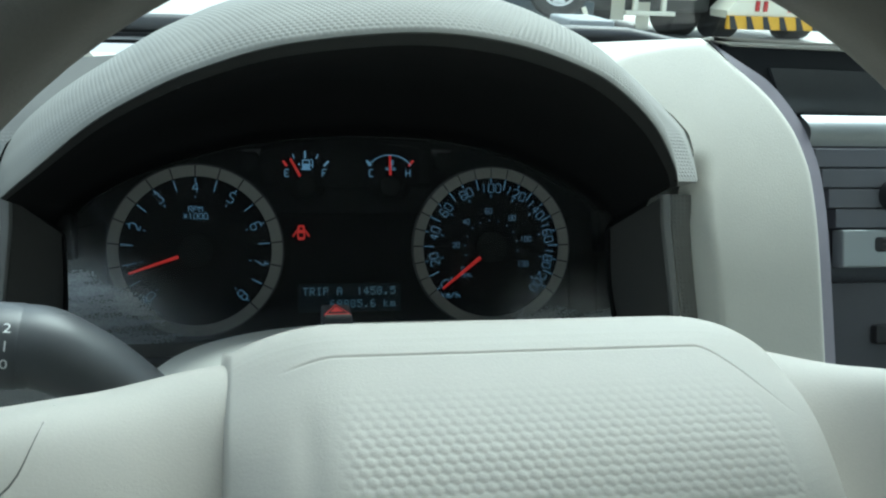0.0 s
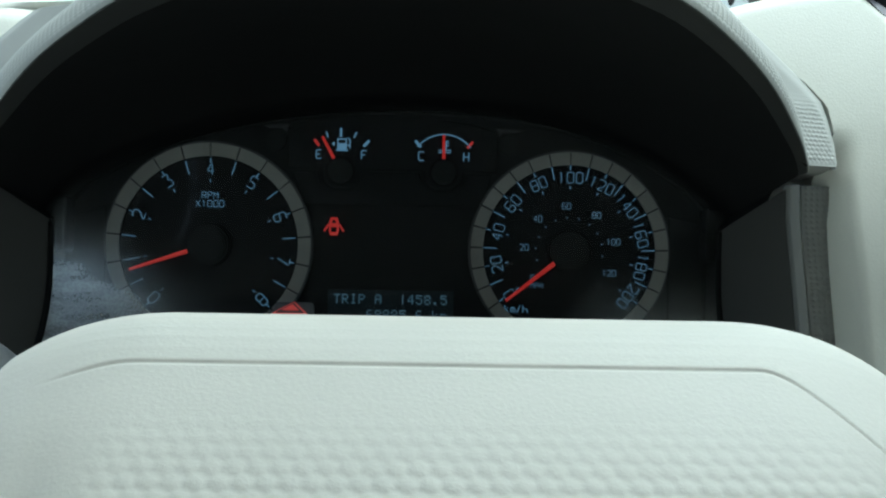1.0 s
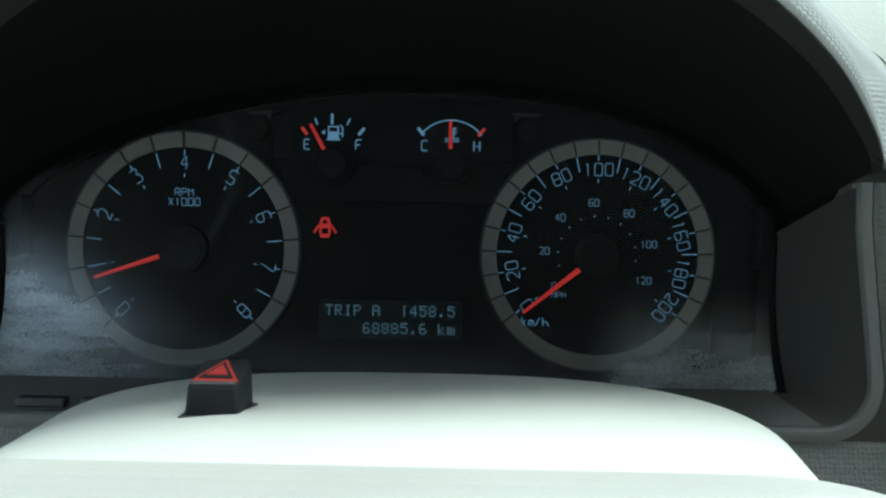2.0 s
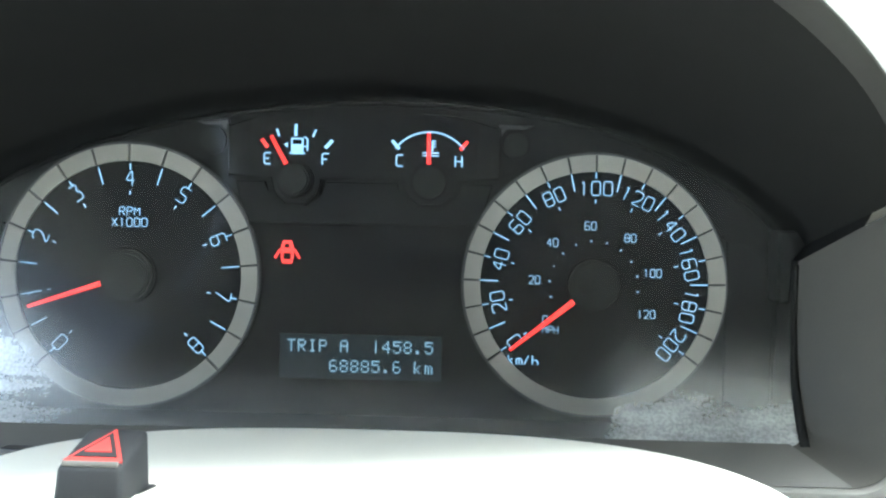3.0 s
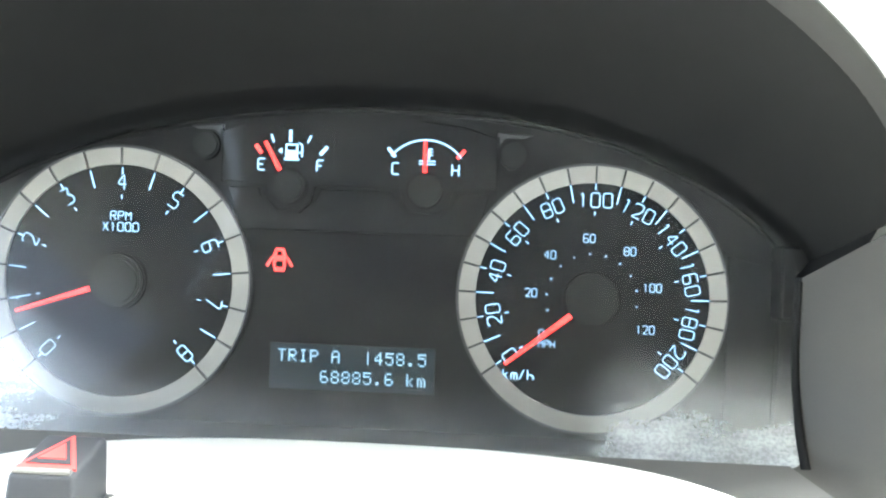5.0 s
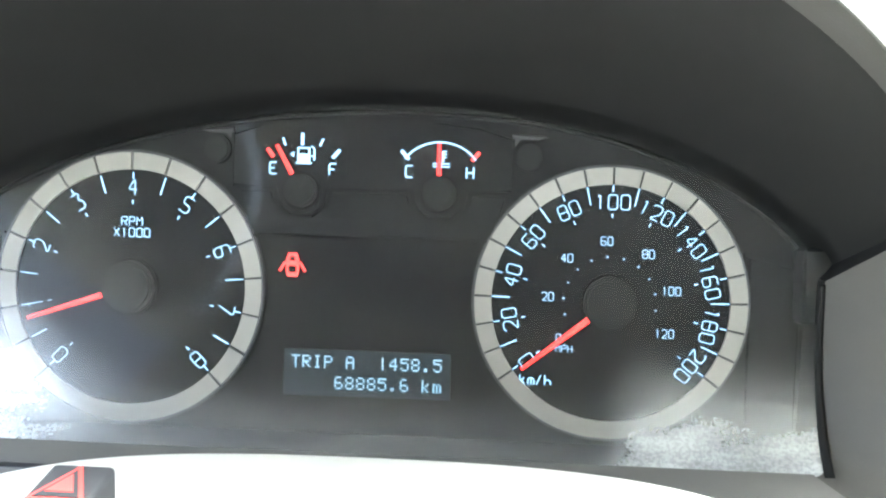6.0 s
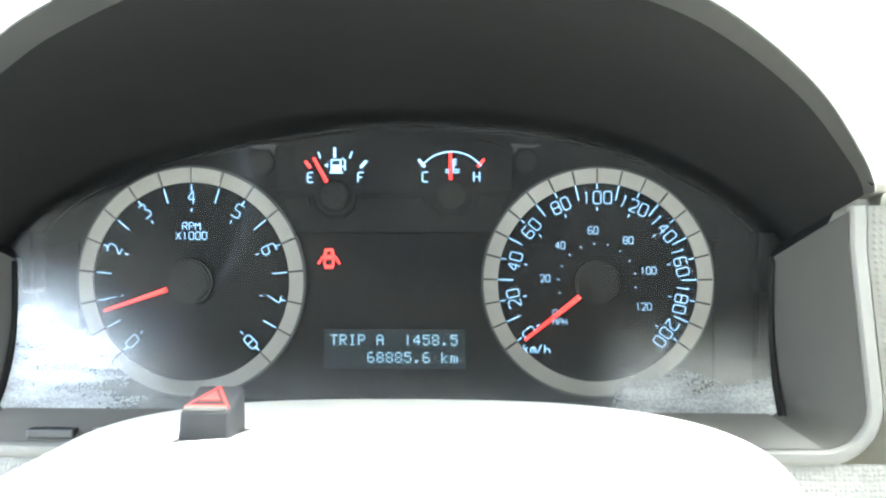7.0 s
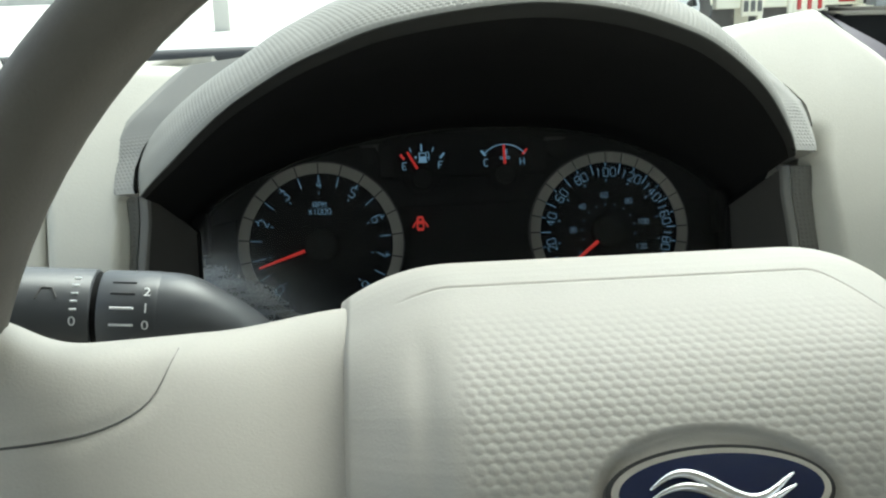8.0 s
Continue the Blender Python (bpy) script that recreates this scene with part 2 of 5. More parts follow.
def windscreen_glass(tint):
    m, n, l, b = nodes_of("car_glass")
    n.remove(b)
    clear = n.new("ShaderNodeBsdfTransparent")
    clear.inputs["Color"].default_value = (*tint, 1)
    gloss = n.new("ShaderNodeBsdfGlossy")
    gloss.inputs["Roughness"].default_value = 0.02
    fres = n.new("ShaderNodeFresnel")
    fres.inputs["IOR"].default_value = 1.45
    mix = n.new("ShaderNodeMixShader")
    l.new(fres.outputs[0], mix.inputs[0]), l.new(clear.outputs[0], mix.inputs[1]), l.new(gloss.outputs[0], mix.inputs[2])
    l.new(mix.outputs[0], n["Material Output"].inputs["Surface"])
    return m


WINDSCREEN = windscreen_glass((0.93, 0.96, 0.94))
REAR_GLASS = windscreen_glass((0.88, 0.9, 0.89))

# ---- mesh helpers ----
BASE = {}


def thing(name, label, category, base=(0, 0, 0), m=DASH, group="", kind=""):
    ob = new(name)
    ob.empty_display_size = 0.02
    ob.matrix_world = m @ Matrix.Translation(base)
    BASE[ob.name] = Vector(base)
    return tagged(ob, label, category, group, kind)


def part(name, bm, material, parent, label="", smooth=None, kind=""):
    """Links a bmesh, given in the frame of its thing, as one mesh under a thing or a part."""
    me = bpy.data.meshes.new(name)
    base = BASE[parent.name]
    if isinstance(bm, bpy.types.Mesh):
        me = bm
        me.transform(Matrix.Translation(-base))
    else:
        for v in bm.verts:
            v.co -= base
        bmesh.ops.recalc_face_normals(bm, faces=bm.faces)
        bm.to_mesh(me)
        bm.free()
    me.materials.clear()
    me.materials.append(material)
    if smooth is not None:
        me.polygons.foreach_set("use_smooth", [True] * len(me.polygons))
        if smooth < 180:
            me.set_sharp_from_angle(angle=radians(smooth))
    ob = new(name, me)
    ob.parent = parent
    BASE[ob.name] = base
    return tagged(ob, label, kind=kind)


def box(x0, x1, y0, y1, z0, z1, bev=0.0, seg=2, bm=None):
    out = bm or bmesh.new()
    m = Matrix.LocRotScale(((x0 + x1) / 2, (y0 + y1) / 2, (z0 + z1) / 2), None, (abs(x1 - x0), abs(y1 - y0), abs(z1 - z0)))
    vs = bmesh.ops.create_cube(out, size=1, matrix=m)["verts"]
    if bev:
        es = list({e for v in vs for e in v.link_edges})
        bmesh.ops.bevel(out, geom=es, offset=bev, segments=seg, profile=0.5, affect="EDGES")
    return out


def prism(outline, y0, y1, bev=0.0, seg=2, shear=0.0, ends=True, bm=None):
    """Outline of (x, z) points drawn from y0 to y1; shear: rise in z per metre of y."""
    out = bm or bmesh.new()
    a = [out.verts.new((x, y0, z)) for x, z in outline]
    b = [out.verts.new((x, y1, z + shear * (y1 - y0))) for x, z in outline]
    k = len(outline)
    for i in range(k):
        out.faces.new((a[i], a[(i + 1) % k], b[(i + 1) % k], b[i]))
    if ends:
        out.faces.new(a), out.faces.new(list(reversed(b)))
    if bev:
        es = [e for e in out.edges if e.verts[0] in a and e.verts[1] in a]
        bmesh.ops.bevel(out, geom=es, offset=bev, segments=seg, profile=0.5, affect="EDGES")
    return out


def annulus(cx, cz, r0, r1, a0, a1, y0, y1, seg=32, bm=None):
    """A flat ring sector between two radii and two angles (degrees), from y0 (front) to y1."""
    out = bm or bmesh.new()
    rows = []
    for i in range(seg + 1):
        a = radians(a0 + (a1 - a0) * i / seg)
        c, s = math.cos(a), math.sin(a)
        rows.append([out.verts.new((cx + r * c, y, cz + r * s)) for r, y in ((r0, y0), (r1, y0), (r1, y1), (r0, y1))])
    full = abs(abs(a1 - a0) - 360) < 1e-6
    for i in range(seg):
        p, q = rows[i], rows[i + 1]
        for j in range(4):
            out.faces.new((p[j], p[(j + 1) % 4], q[(j + 1) % 4], q[j]))
    if not full:
        out.faces.new(rows[0]), out.faces.new(list(reversed(rows[-1])))
    else:
        bmesh.ops.remove_doubles(out, verts=out.verts, dist=1e-7)
    return out


def tube(path, radii, seg=16, squash=1.0, caps=True, bm=None):
    """A round bar along a path of points with a radius at each."""
    out = bm or bmesh.new()
    pts = [Vector(p) for p in path]
    rings, up = [], Vector((0, 0, 1))
    for i, p in enumerate(pts):
        d = (pts[min(i + 1, len(pts) - 1)] - pts[max(i - 1, 0)]).normalized()
        u = up - d * up.dot(d)
        if u.length < 1e-3:
            u = Vector((0, 1, 0)) - d * d.y
        u.normalize()
        w = d.cross(u)
        r = radii[i] if isinstance(radii, (list, tuple)) else radii
        rings.append([out.verts.new(p + (u * math.cos(2 * math.pi * k / seg) + w * math.sin(2 * math.pi * k / seg) * squash) * r) for k in range(seg)])
    for a, b in zip(rings, rings[1:]):
        for k in range(seg):
            out.faces.new((a[k], a[(k + 1) % seg], b[(k + 1) % seg], b[k]))
    if caps:
        out.faces.new(rings[0]), out.faces.new(list(reversed(rings[-1])))
    return out


def spline(pts, k=6):
    """A smooth line through the given (x, z) points."""
    out = []
    for i in range(len(pts) - 1):
        p0, p1, p2, p3 = (Vector(pts[max(0, min(len(pts) - 1, i + j))]) for j in (-1, 0, 1, 2))
        for q in range(k):
            t = q / k
            v = 0.5 * (2 * p1 + (p2 - p0) * t + (2 * p0 - 5 * p1 + 4 * p2 - p3) * t * t + (3 * p1 - p0 - 3 * p2 + p3) * t ** 3)
            out.append(tuple(v))
    return out + [tuple(pts[-1])]


def sheet(fn, us, vs, closed=False, bm=None):
    """A surface from fn(u, v)."""
    out = bm or bmesh.new()
    g = [[out.verts.new(fn(u, v)) for v in vs] for u in us]
    rows = list(zip(g, g[1:])) + ([(g[-1], g[0])] if closed else [])
    for a, b in rows:
        for j in range(len(vs) - 1):
            out.faces.new((a[j], a[j + 1], b[j + 1], b[j]))
    return out


def span(a, b, k):
    return [a + (b - a) * i / (k - 1) for i in range(k)]


def lerp_table(x, table):
    """Smooth reading of a short table of (x, value...) rows."""
    if x <= table[0][0]:
        return table[0][1:]
    for p, q in zip(table, table[1:]):
        if x <= q[0]:
            f = (x - p[0]) / (q[0] - p[0])
            return tuple(a + (b - a) * f for a, b in zip(p[1:], q[1:]))
    return table[-1][1:]


def lettering(s, height, x, y, z, turn=0.0, wide=1.0, thick=0.0002):
    """Characters as a mesh that faces the driver, centred at (x, z), turned by degrees in the face."""
    cu = bpy.data.curves.new("lettering", "FONT")
    cu.body, cu.size, cu.extrude, cu.resolution_u = s, 1.0, 0.0, 3
    cu.align_x, cu.align_y = "CENTER", "CENTER"
    ob = bpy.data.objects.new("lettering", cu)
    scene.collection.objects.link(ob)
    me = bpy.data.meshes.new_from_object(ob.evaluated_get(bpy.context.evaluated_depsgraph_get()))
    bpy.data.objects.remove(ob)
    bpy.data.curves.remove(cu)
    k = height / 0.7
    me.transform(Matrix.Translation((x, y, z)) @ Matrix.Rotation(radians(-turn), 4, "Y") @ Matrix.Rotation(radians(90), 4, "X") @ Matrix.Diagonal((k * wide, k, k, 1)))
    return me


def bar(x0, z0, x1, z1, width, y0, y1, bm=None):
    """A flat bar in the face from one point to another."""
    d = Vector((x1 - x0, 0, z1 - z0)).normalized()
    w = Vector((-d.z, 0, d.x)) * width / 2
    return prism([(x0 + w.x, z0 + w.z), (x1 + w.x, z1 + w.z), (x1 - w.x, z1 - w.z), (x0 - w.x, z0 - w.z)], y0, y1, bm=bm)


# squared stroke numerals of the dials: strokes on a grid 4 wide and 6 high, their corners cut a little
STROKES = {
    "0": "00 40 46 06 00", "1": "15 26 20", "2": "05 06 46 43 00 40", "3": "06 46 23 43 40 00", "4": "30 36 02 42", "5": "46 06 03 43 40 00",
    "6": "46 06 00 40 43 03", "7": "06 46 10", "8": "00 40 46 06 00;03 43", "R": "00 06 46 43 03;23 40", "P": "00 06 46 43 03", "M": "00 06 23 46 40",
    "X": "00 46;06 23;24 40", "E": "46 06 00 40;03 33", "F": "46 06 00;03 33", "C": "46 06 00 40", "H": "00 06;40 46;03 43", "k": "00 06;02 34;13 30", "m": "00 04 34 43 40;24 20", "/": "00 36", "h": "00 06;03 33 42 40",
}


def cut_corners(pts, cut):
    """Replaces each sharp turn of a line by a short bevel."""
    shut = pts[0] == pts[-1]
    ring = pts[:-1] if shut else pts
    out = []
    for j, p in enumerate(ring):
        if not shut and j in (0, len(ring) - 1):
            out.append(p)
            continue
        for q in (ring[j - 1], ring[(j + 1) % len(ring)]):
            out.append(p + (q - p).normalized() * min(cut, (q - p).length * 0.4))
    return out + [out[0]] if shut else out


def stroke_text(s, height, x, z, turn, wide, y, pen=0.085):
    """Characters drawn as thin flat ribbons, centred at (x, z) and turned by degrees."""
    bm = bmesh.new()
    ca, sa = math.cos(radians(turn)), math.sin(radians(turn))
    adv, kx, kz = 5.6, height * wide / 8.0, height / 6.0
    width = adv * (len(s) - 1) + 4
    lift = 0
    for i, ch in enumerate(s):
        for line in STROKES[ch].split(";"):
            pts = [Vector(((int(p[0]) + adv * i - width / 2) * kx, (int(p[1]) - 3) * kz)) for p in line.split()]
            pts = cut_corners(pts, height * 0.12)
            shut = pts[0] == pts[-1]
            rows = []
            for j, p in enumerate(pts):
                before = pts[j - 1] if j else (pts[-2] if shut else None)
                after = pts[j + 1] if j + 1 < len(pts) else (pts[1] if shut else None)
                d0 = (p - before).normalized() if before is not None else (after - p).normalized()
                d1 = (after - p).normalized() if after is not None else d0
                t = (d0 + d1)
                t = t.normalized() if t.length > 0.2 else d0
                nrm = Vector((-t.y, t.x))
                w = height * pen / 2 / max(0.5, nrm.dot(Vector((-d0.y, d0.x))))
                rows.append((p + nrm * w, p - nrm * w))
            lift += 1
            vs = [[bm.verts.new((x + q.x * ca - q.y * sa, y - 0.00002 * (lift % 3), z + q.x * sa + q.y * ca)) for q in r] for r in rows]
            for a, b in zip(vs, vs[1:]):
                bm.faces.new((a[0], a[1], b[1], b[0]))
    return bm


GREY_GREEN = surface("grey_green_paint", (0.055, 0.066, 0.072), 0.25, vary=0.1, blotch=2, grain=60, bump=0.03)
CHASSIS = surface("chassis_grey", (0.12, 0.12, 0.115), 0.8, vary=0.25, blotch=4, grain=40, bump=0.3, depth=0.004)
PLATE_GREY = surface("grey_moulding", (0.24, 0.25, 0.25), 0.5, vary=0.08, blotch=12, grain=200, bump=0.05)


BOSS = surface("boss_plastic", (0.0052, 0.0052, 0.0052), 0.7, vary=0.08, blotch=90, grain=2500, bump=0.05, depth=0.0001, spec=0.2)
SWITCH = surface("switch_plastic", (0.014, 0.015, 0.017), 0.62, vary=0.1, blotch=120, grain=2500, bump=0.15, depth=0.0001, spec=0.2)
STALK = surface("stalk_plastic", (0.060, 0.064, 0.070), 0.42, vary=0.08, blotch=60, grain=1800, bump=0.12, depth=0.0001)
GROOVE = surface("groove_shadow", (0.003, 0.003, 0.003), 0.9, vary=0.1, blotch=60, grain=2000, spec=0.1)

# ---- setting: yard and distance ----
def world_part(name, bm, material, label, category="", smooth=None):
    me = bpy.data.meshes.new(name)
    bmesh.ops.recalc_face_normals(bm, faces=bm.faces)
    bm.to_mesh(me)
    bm.free()
    me.materials.append(material)
    if smooth is not None:
        me.polygons.foreach_set("use_smooth", [True] * len(me.polygons))
        me.set_sharp_from_angle(angle=radians(smooth))
    return tagged(new(name, me), label, category, kind="structure")


g = bmesh.new()
bmesh.ops.create_grid(g, x_segments=40, y_segments=40, size=400)
world_part("ground", g, GROUND, "pale dusty concrete yard in daylight", "ground")
world_part("wall_yard", box(-120, 120, 75, 75.3, 0, 2.6, 0.02), PALE_WALL, "pale rendered wall round the vehicle yard", "wall")

# ---- dial face: instrument cluster ----
R_OUT, R_IN, R_NUM = 0.0491, 0.0429, 0.0366
CZ = 0.0004
TCX = (-0.0884, 0.0895)
cluster = thing("instrument_cluster", "black instrument cluster with lit blue dials and a dusty cover", "instrument cluster", (0, 0.004, -0.06))


def arch_line(k, half=0.1600, top=0.0683, power=1.75, base=0.012):
    """Upper edge of the dial opening, from left to right."""
    pts = []
    for i in range(k):
        a = math.pi * (1 - i / (k - 1))
        c, s = math.cos(a), math.sin(a)
        pts.append((half * math.copysign(abs(c) ** (2 / power) if abs(c) > 1e-9 else 0, c), base + (top - base) * (s ** (2 / power) if s > 1e-9 else 0)))
        pts[-1] = (pts[-1][0], pts[-1][1] + 0.0042 * math.exp(-((pts[-1][0] - 0.085) / 0.055) ** 2))
    return pts


ARCH = arch_line(41)
part("faceplate", prism(ARCH + [(0.172, -0.075), (-0.172, -0.075)], 0.0, 0.006), FACE, cluster)
# stepped panels pressed into the face
for nm, out, dep in (
    ("upper_panel", [(-0.0505, 0.0395), (-0.034, 0.0395), (-0.0325, 0.033), (-0.0285, 0.0297), (-0.0205, 0.0297), (-0.0165, 0.033), (-0.015, 0.0395),
                     (0.0165, 0.0395), (0.018, 0.033), (0.022, 0.0297), (0.031, 0.0297), (0.035, 0.033), (0.0365, 0.0395), (0.053, 0.0395), (0.053, 0.0585), (0.04, 0.0625), (0.02, 0.0645), (-0.02, 0.0645), (-0.037, 0.0625), (-0.0505, 0.0585)], 0.0016),
    ("middle_panel", [(-0.043, 0.0218), (0.046, 0.0218), (0.0505, 0.0375), (0.0385, 0.0375), (0.037, 0.031), (0.032, 0.0277), (0.021, 0.0277), (0.016, 0.031), (0.0145, 0.0375),
                      (-0.013, 0.0375), (-0.0145, 0.031), (-0.0195, 0.0277), (-0.0295, 0.0277), (-0.0345, 0.031), (-0.036, 0.0375), (-0.0475, 0.0375)], 0.0009),
    ("side_panel", [(0.139, -0.05), (0.156, -0.05), (0.157, 0.014), (0.139, 0.018)], 0.001),
    ("side_panel", [(-0.156, -0.05), (-0.139, -0.05), (-0.139, 0.018), (-0.157, 0.014)], 0.001),
):
    part(nm, prism(out, -dep, 0.001, 0.0006, 2), FACE_STEP, cluster, smooth=30)
for sx in (-0.0567, 0.0590):
    part("screw_boss", annulus(sx, 0.0527, 0.0, 0.0046, 0, 360, -0.0030, 0.001, 28), BOSS, cluster, smooth=40)
    part("boss_ring", annulus(sx, 0.0527, 0.0046, 0.0055, 0, 360, -0.0024, 0.001, 28), GROOVE, cluster, smooth=40)
    s = 1 if sx > 0 else -1
    part("boss_corner", prism([(sx - 0.0068 * s, 0.0545), (sx - 0.0064 * s, 0.0607), (sx + 0.0065 * s, 0.0600), (sx + 0.0030 * s, 0.0588), (sx - 0.0035 * s, 0.0590)], -0.0018, 0.001, 0.0004, 1), BRACKET, cluster)
part("face_edge", tube([(x, -0.0015, z - 0.0012) for x, z in ARCH], 0.0009, 8), LINER, cluster, smooth=180)


for line in ([(-0.0505, 0.0388), (-0.0340, 0.0388), (-0.0325, 0.0325), (-0.0285, 0.0288), (-0.0205, 0.0288), (-0.0165, 0.0325), (-0.0150, 0.0388), (0.0165, 0.0388), (0.0180, 0.0325), (0.0220, 0.0288), (0.0310, 0.0288), (0.0350, 0.0325), (0.0365, 0.0388), (0.0530, 0.0388)],
             [(-0.0430, 0.0211), (0.0460, 0.0211)], [(-0.0505, 0.0388), (-0.0505, 0.0590)], [(0.0530, 0.0388), (0.0530, 0.0590)], [(0.137, 0.0195), (0.158, 0.0170)], [(-0.137, 0.0195), (-0.158, 0.0170)]):
    gb = bmesh.new()
    for p, q in zip(line, line[1:]):
        bar(*p, *q, 0.0008, -0.0020, -0.0002, gb)
    part("panel_groove", gb, GROOVE, cluster)


def dial(name, cx, grow, count, step, first, numerals, high, wide, label):
    """A round gauge: ring in sections, ticks and numerals. first: angle of the lowest tick; step: degrees between ticks."""
    R_OUT, R_IN, R_NUM = 0.0491 * grow, 0.0429 * grow, 0.0366 * grow
    d = part(name, annulus(cx, CZ, 0.0, R_IN, 0, 360, -0.0006, 0.001, 96), FACE, cluster, label)
    part("ring_bed", annulus(cx, CZ, R_IN, R_OUT + 0.0012, 0, 360, -0.0009, 0.001, 96), GAP, d)
    for i in range(count - 1):
        a = first - step * i
        part("ring_section", annulus(cx, CZ, R_IN, R_OUT, a - 0.55, a - step + 0.55, -0.0021, -0.0005, 6), RING, d)
    low = first - step * (count - 1)
    part("ring_section", annulus(cx, CZ, R_IN, R_OUT, low - 0.55, first - 360 + 0.55, -0.0021, -0.0005, 32), RING, d)
    part("ring_edge", annulus(cx, CZ, R_OUT, R_OUT + 0.0007, 0, 360, -0.0026, -0.0005, 96), BLACK, d)
    for i in range(count):
        a = radians(first - step * i)
        c, s = math.cos(a), math.sin(a)
        spans = ((0.0428, 0.0404), (0.0324, 0.0309)) if i % 2 == 0 else ((0.0428, 0.0362),)
        for r0, r1 in spans:
            part("tick_mark", bar(cx + r0 * c, CZ + r0 * s, cx + r1 * c, CZ + r1 * s, 0.00034, -0.001, -0.0006), BLUE_LIT, d)
    for i, s in enumerate(numerals):
        a = first - 2 * step * i
        c, n = math.cos(radians(a)), math.sin(radians(a))
        part("numeral", stroke_text(s, high, cx + R_NUM * c, CZ + R_NUM * n, a - 90, wide, -0.0010, 0.055), BLUE_LIT, d)
    return d


def needle(cx, cz, ang, r0, r1, w0, w1, y, parent):
    c, s = math.cos(radians(ang)), math.sin(radians(ang))
    p = [(cx + r0 * c - w0 * s, cz + r0 * s + w0 * c), (cx + r1 * c - w1 * s, cz + r1 * s + w1 * c), (cx + r1 * c + w1 * s, cz + r1 * s - w1 * c), (cx + r0 * c + w0 * s, cz + r0 * s - w0 * c)]
    part("needle", prism(p, y - 0.0012, y, 0.0004, 1), RED_LIT, parent, "lit red needle")


def hub(cx, cz, r, y, parent):
    b = annulus(cx, cz, 0, r * 0.86, 0, 360, -y, 0, 40)
    annulus(cx, cz, r * 0.86, r, 0, 360, -y * 0.8, 0, 40, bm=b)
    part("hub", b, BOSS, parent, smooth=35)
    part("hub_gap", annulus(cx, cz, r, r + 0.0012, 0, 360, -0.0026, -0.0004, 40), GROOVE, parent)


tach = dial("tachometer", TCX[0], 1.022, 17, 16.875, 225, [str(i) for i in range(9)], 0.0061, 1.15, "tachometer with grey ring and blue numerals")
part("caption", stroke_text("RPM", 0.0032, TCX[0], 0.0249, 0, 1.30, -0.0009, 0.085), BLUE_LIT, tach)
part("caption", stroke_text("X1000", 0.0032, TCX[0], 0.0207, 0, 1.30, -0.0009, 0.085), BLUE_LIT, tach)
needle(TCX[0], CZ, 198.5, 0.0105, 0.0400, 0.0010, 0.0006, -0.0035, tach)
hub(TCX[0], CZ, 0.0098, 0.0055, tach)

speed = dial("speedometer", TCX[1], 1.0, 21, 12.65, 216.5, [str(20 * i) for i in range(11)], 0.0053, 1.22, "speedometer with grey ring and blue numerals")
for i in range(7):
    a = radians(216.5 - 25.3 * 1.609 * i)
    part("inner_numeral", stroke_text(str(20 * i), 0.0030, TCX[1] + 0.0225 * math.cos(a), CZ + 0.0225 * math.sin(a), 0, 1.15, -0.0010, 0.10), BLUE_DIM, speed)
for i in range(1, 12):
    a = radians(216.5 - 25.3 * 1.609 * i / 2)
    c, s = math.cos(a), math.sin(a)
    part("inner_tick", bar(TCX[1] + 0.0163 * c, CZ + 0.0163 * s, TCX[1] + 0.0171 * c, CZ + 0.0171 * s, 0.0006, -0.001, -0.0006), BLUE_DIM, speed)
part("caption", stroke_text("MPH", 0.0026, 0.0735, -0.0168, 0, 1.2, -0.0009, 0.095), BLUE_DIM, speed)
part("caption", stroke_text("km/h", 0.0036, 0.0635, -0.0285, 0, 1.2, -0.0009, 0.095), BLUE_LIT, speed)
needle(TCX[1], CZ, 218.5, 0.0098, 0.0400, 0.0011, 0.0006, -0.0035, speed)
hub(TCX[1], CZ, 0.0096, 0.0055, speed)

# small gauges
fuel = part("fuel_gauge", prism([(-0.042, 0.0415), (-0.008, 0.0415), (-0.008, 0.0605), (-0.042, 0.0605)], -0.0018, -0.0012), FACE_STEP, cluster, "fuel gauge with needle near empty")
for i, (x0, z0, x1, z1, w) in enumerate(((-0.0375, 0.0533, -0.0352, 0.0503, 0.0013), (-0.0318, 0.0573, -0.0308, 0.0545, 0.0006), (-0.0245, 0.0592, -0.0245, 0.0548, 0.0010),
                                        (-0.0168, 0.0573, -0.0180, 0.0545, 0.0006), (-0.0105, 0.0533, -0.0132, 0.0503, 0.0012))):
    part("tick_mark", bar(x0, z0, x1, z1, w, -0.0024, -0.0016), RED_LIT if i == 0 else BLUE_LIT, fuel)
part("letter", stroke_text("E", 0.0042, -0.0352, 0.0461, 0, 1.2, -0.0021, 0.11), BLUE_LIT, fuel)
part("letter", stroke_text("F", 0.0042, -0.0130, 0.0461, 0, 1.2, -0.0021, 0.11), BLUE_LIT, fuel)
pb = prism([(-0.0262, 0.0484), (-0.0216, 0.0484), (-0.0216, 0.0540), (-0.0262, 0.0540)], -0.0024, -0.0016)
bar(-0.0268, 0.0482, -0.0210, 0.0482, 0.0006, -0.0024, -0.0016, pb)
bar(-0.0214, 0.0508, -0.0200, 0.0508, 0.0005, -0.0024, -0.0016, pb), bar(-0.0200, 0.0492, -0.0200, 0.0535, 0.0005, -0.0024, -0.0016, pb)
bar(-0.0200, 0.0535, -0.0212, 0.0545, 0.0005, -0.0024, -0.0016, pb)
prism([(-0.0290, 0.0513), (-0.0276, 0.0503), (-0.0276, 0.0523)], -0.0024, -0.0016, bm=pb)
part("pump_symbol", pb, BLUE_LIT, fuel)
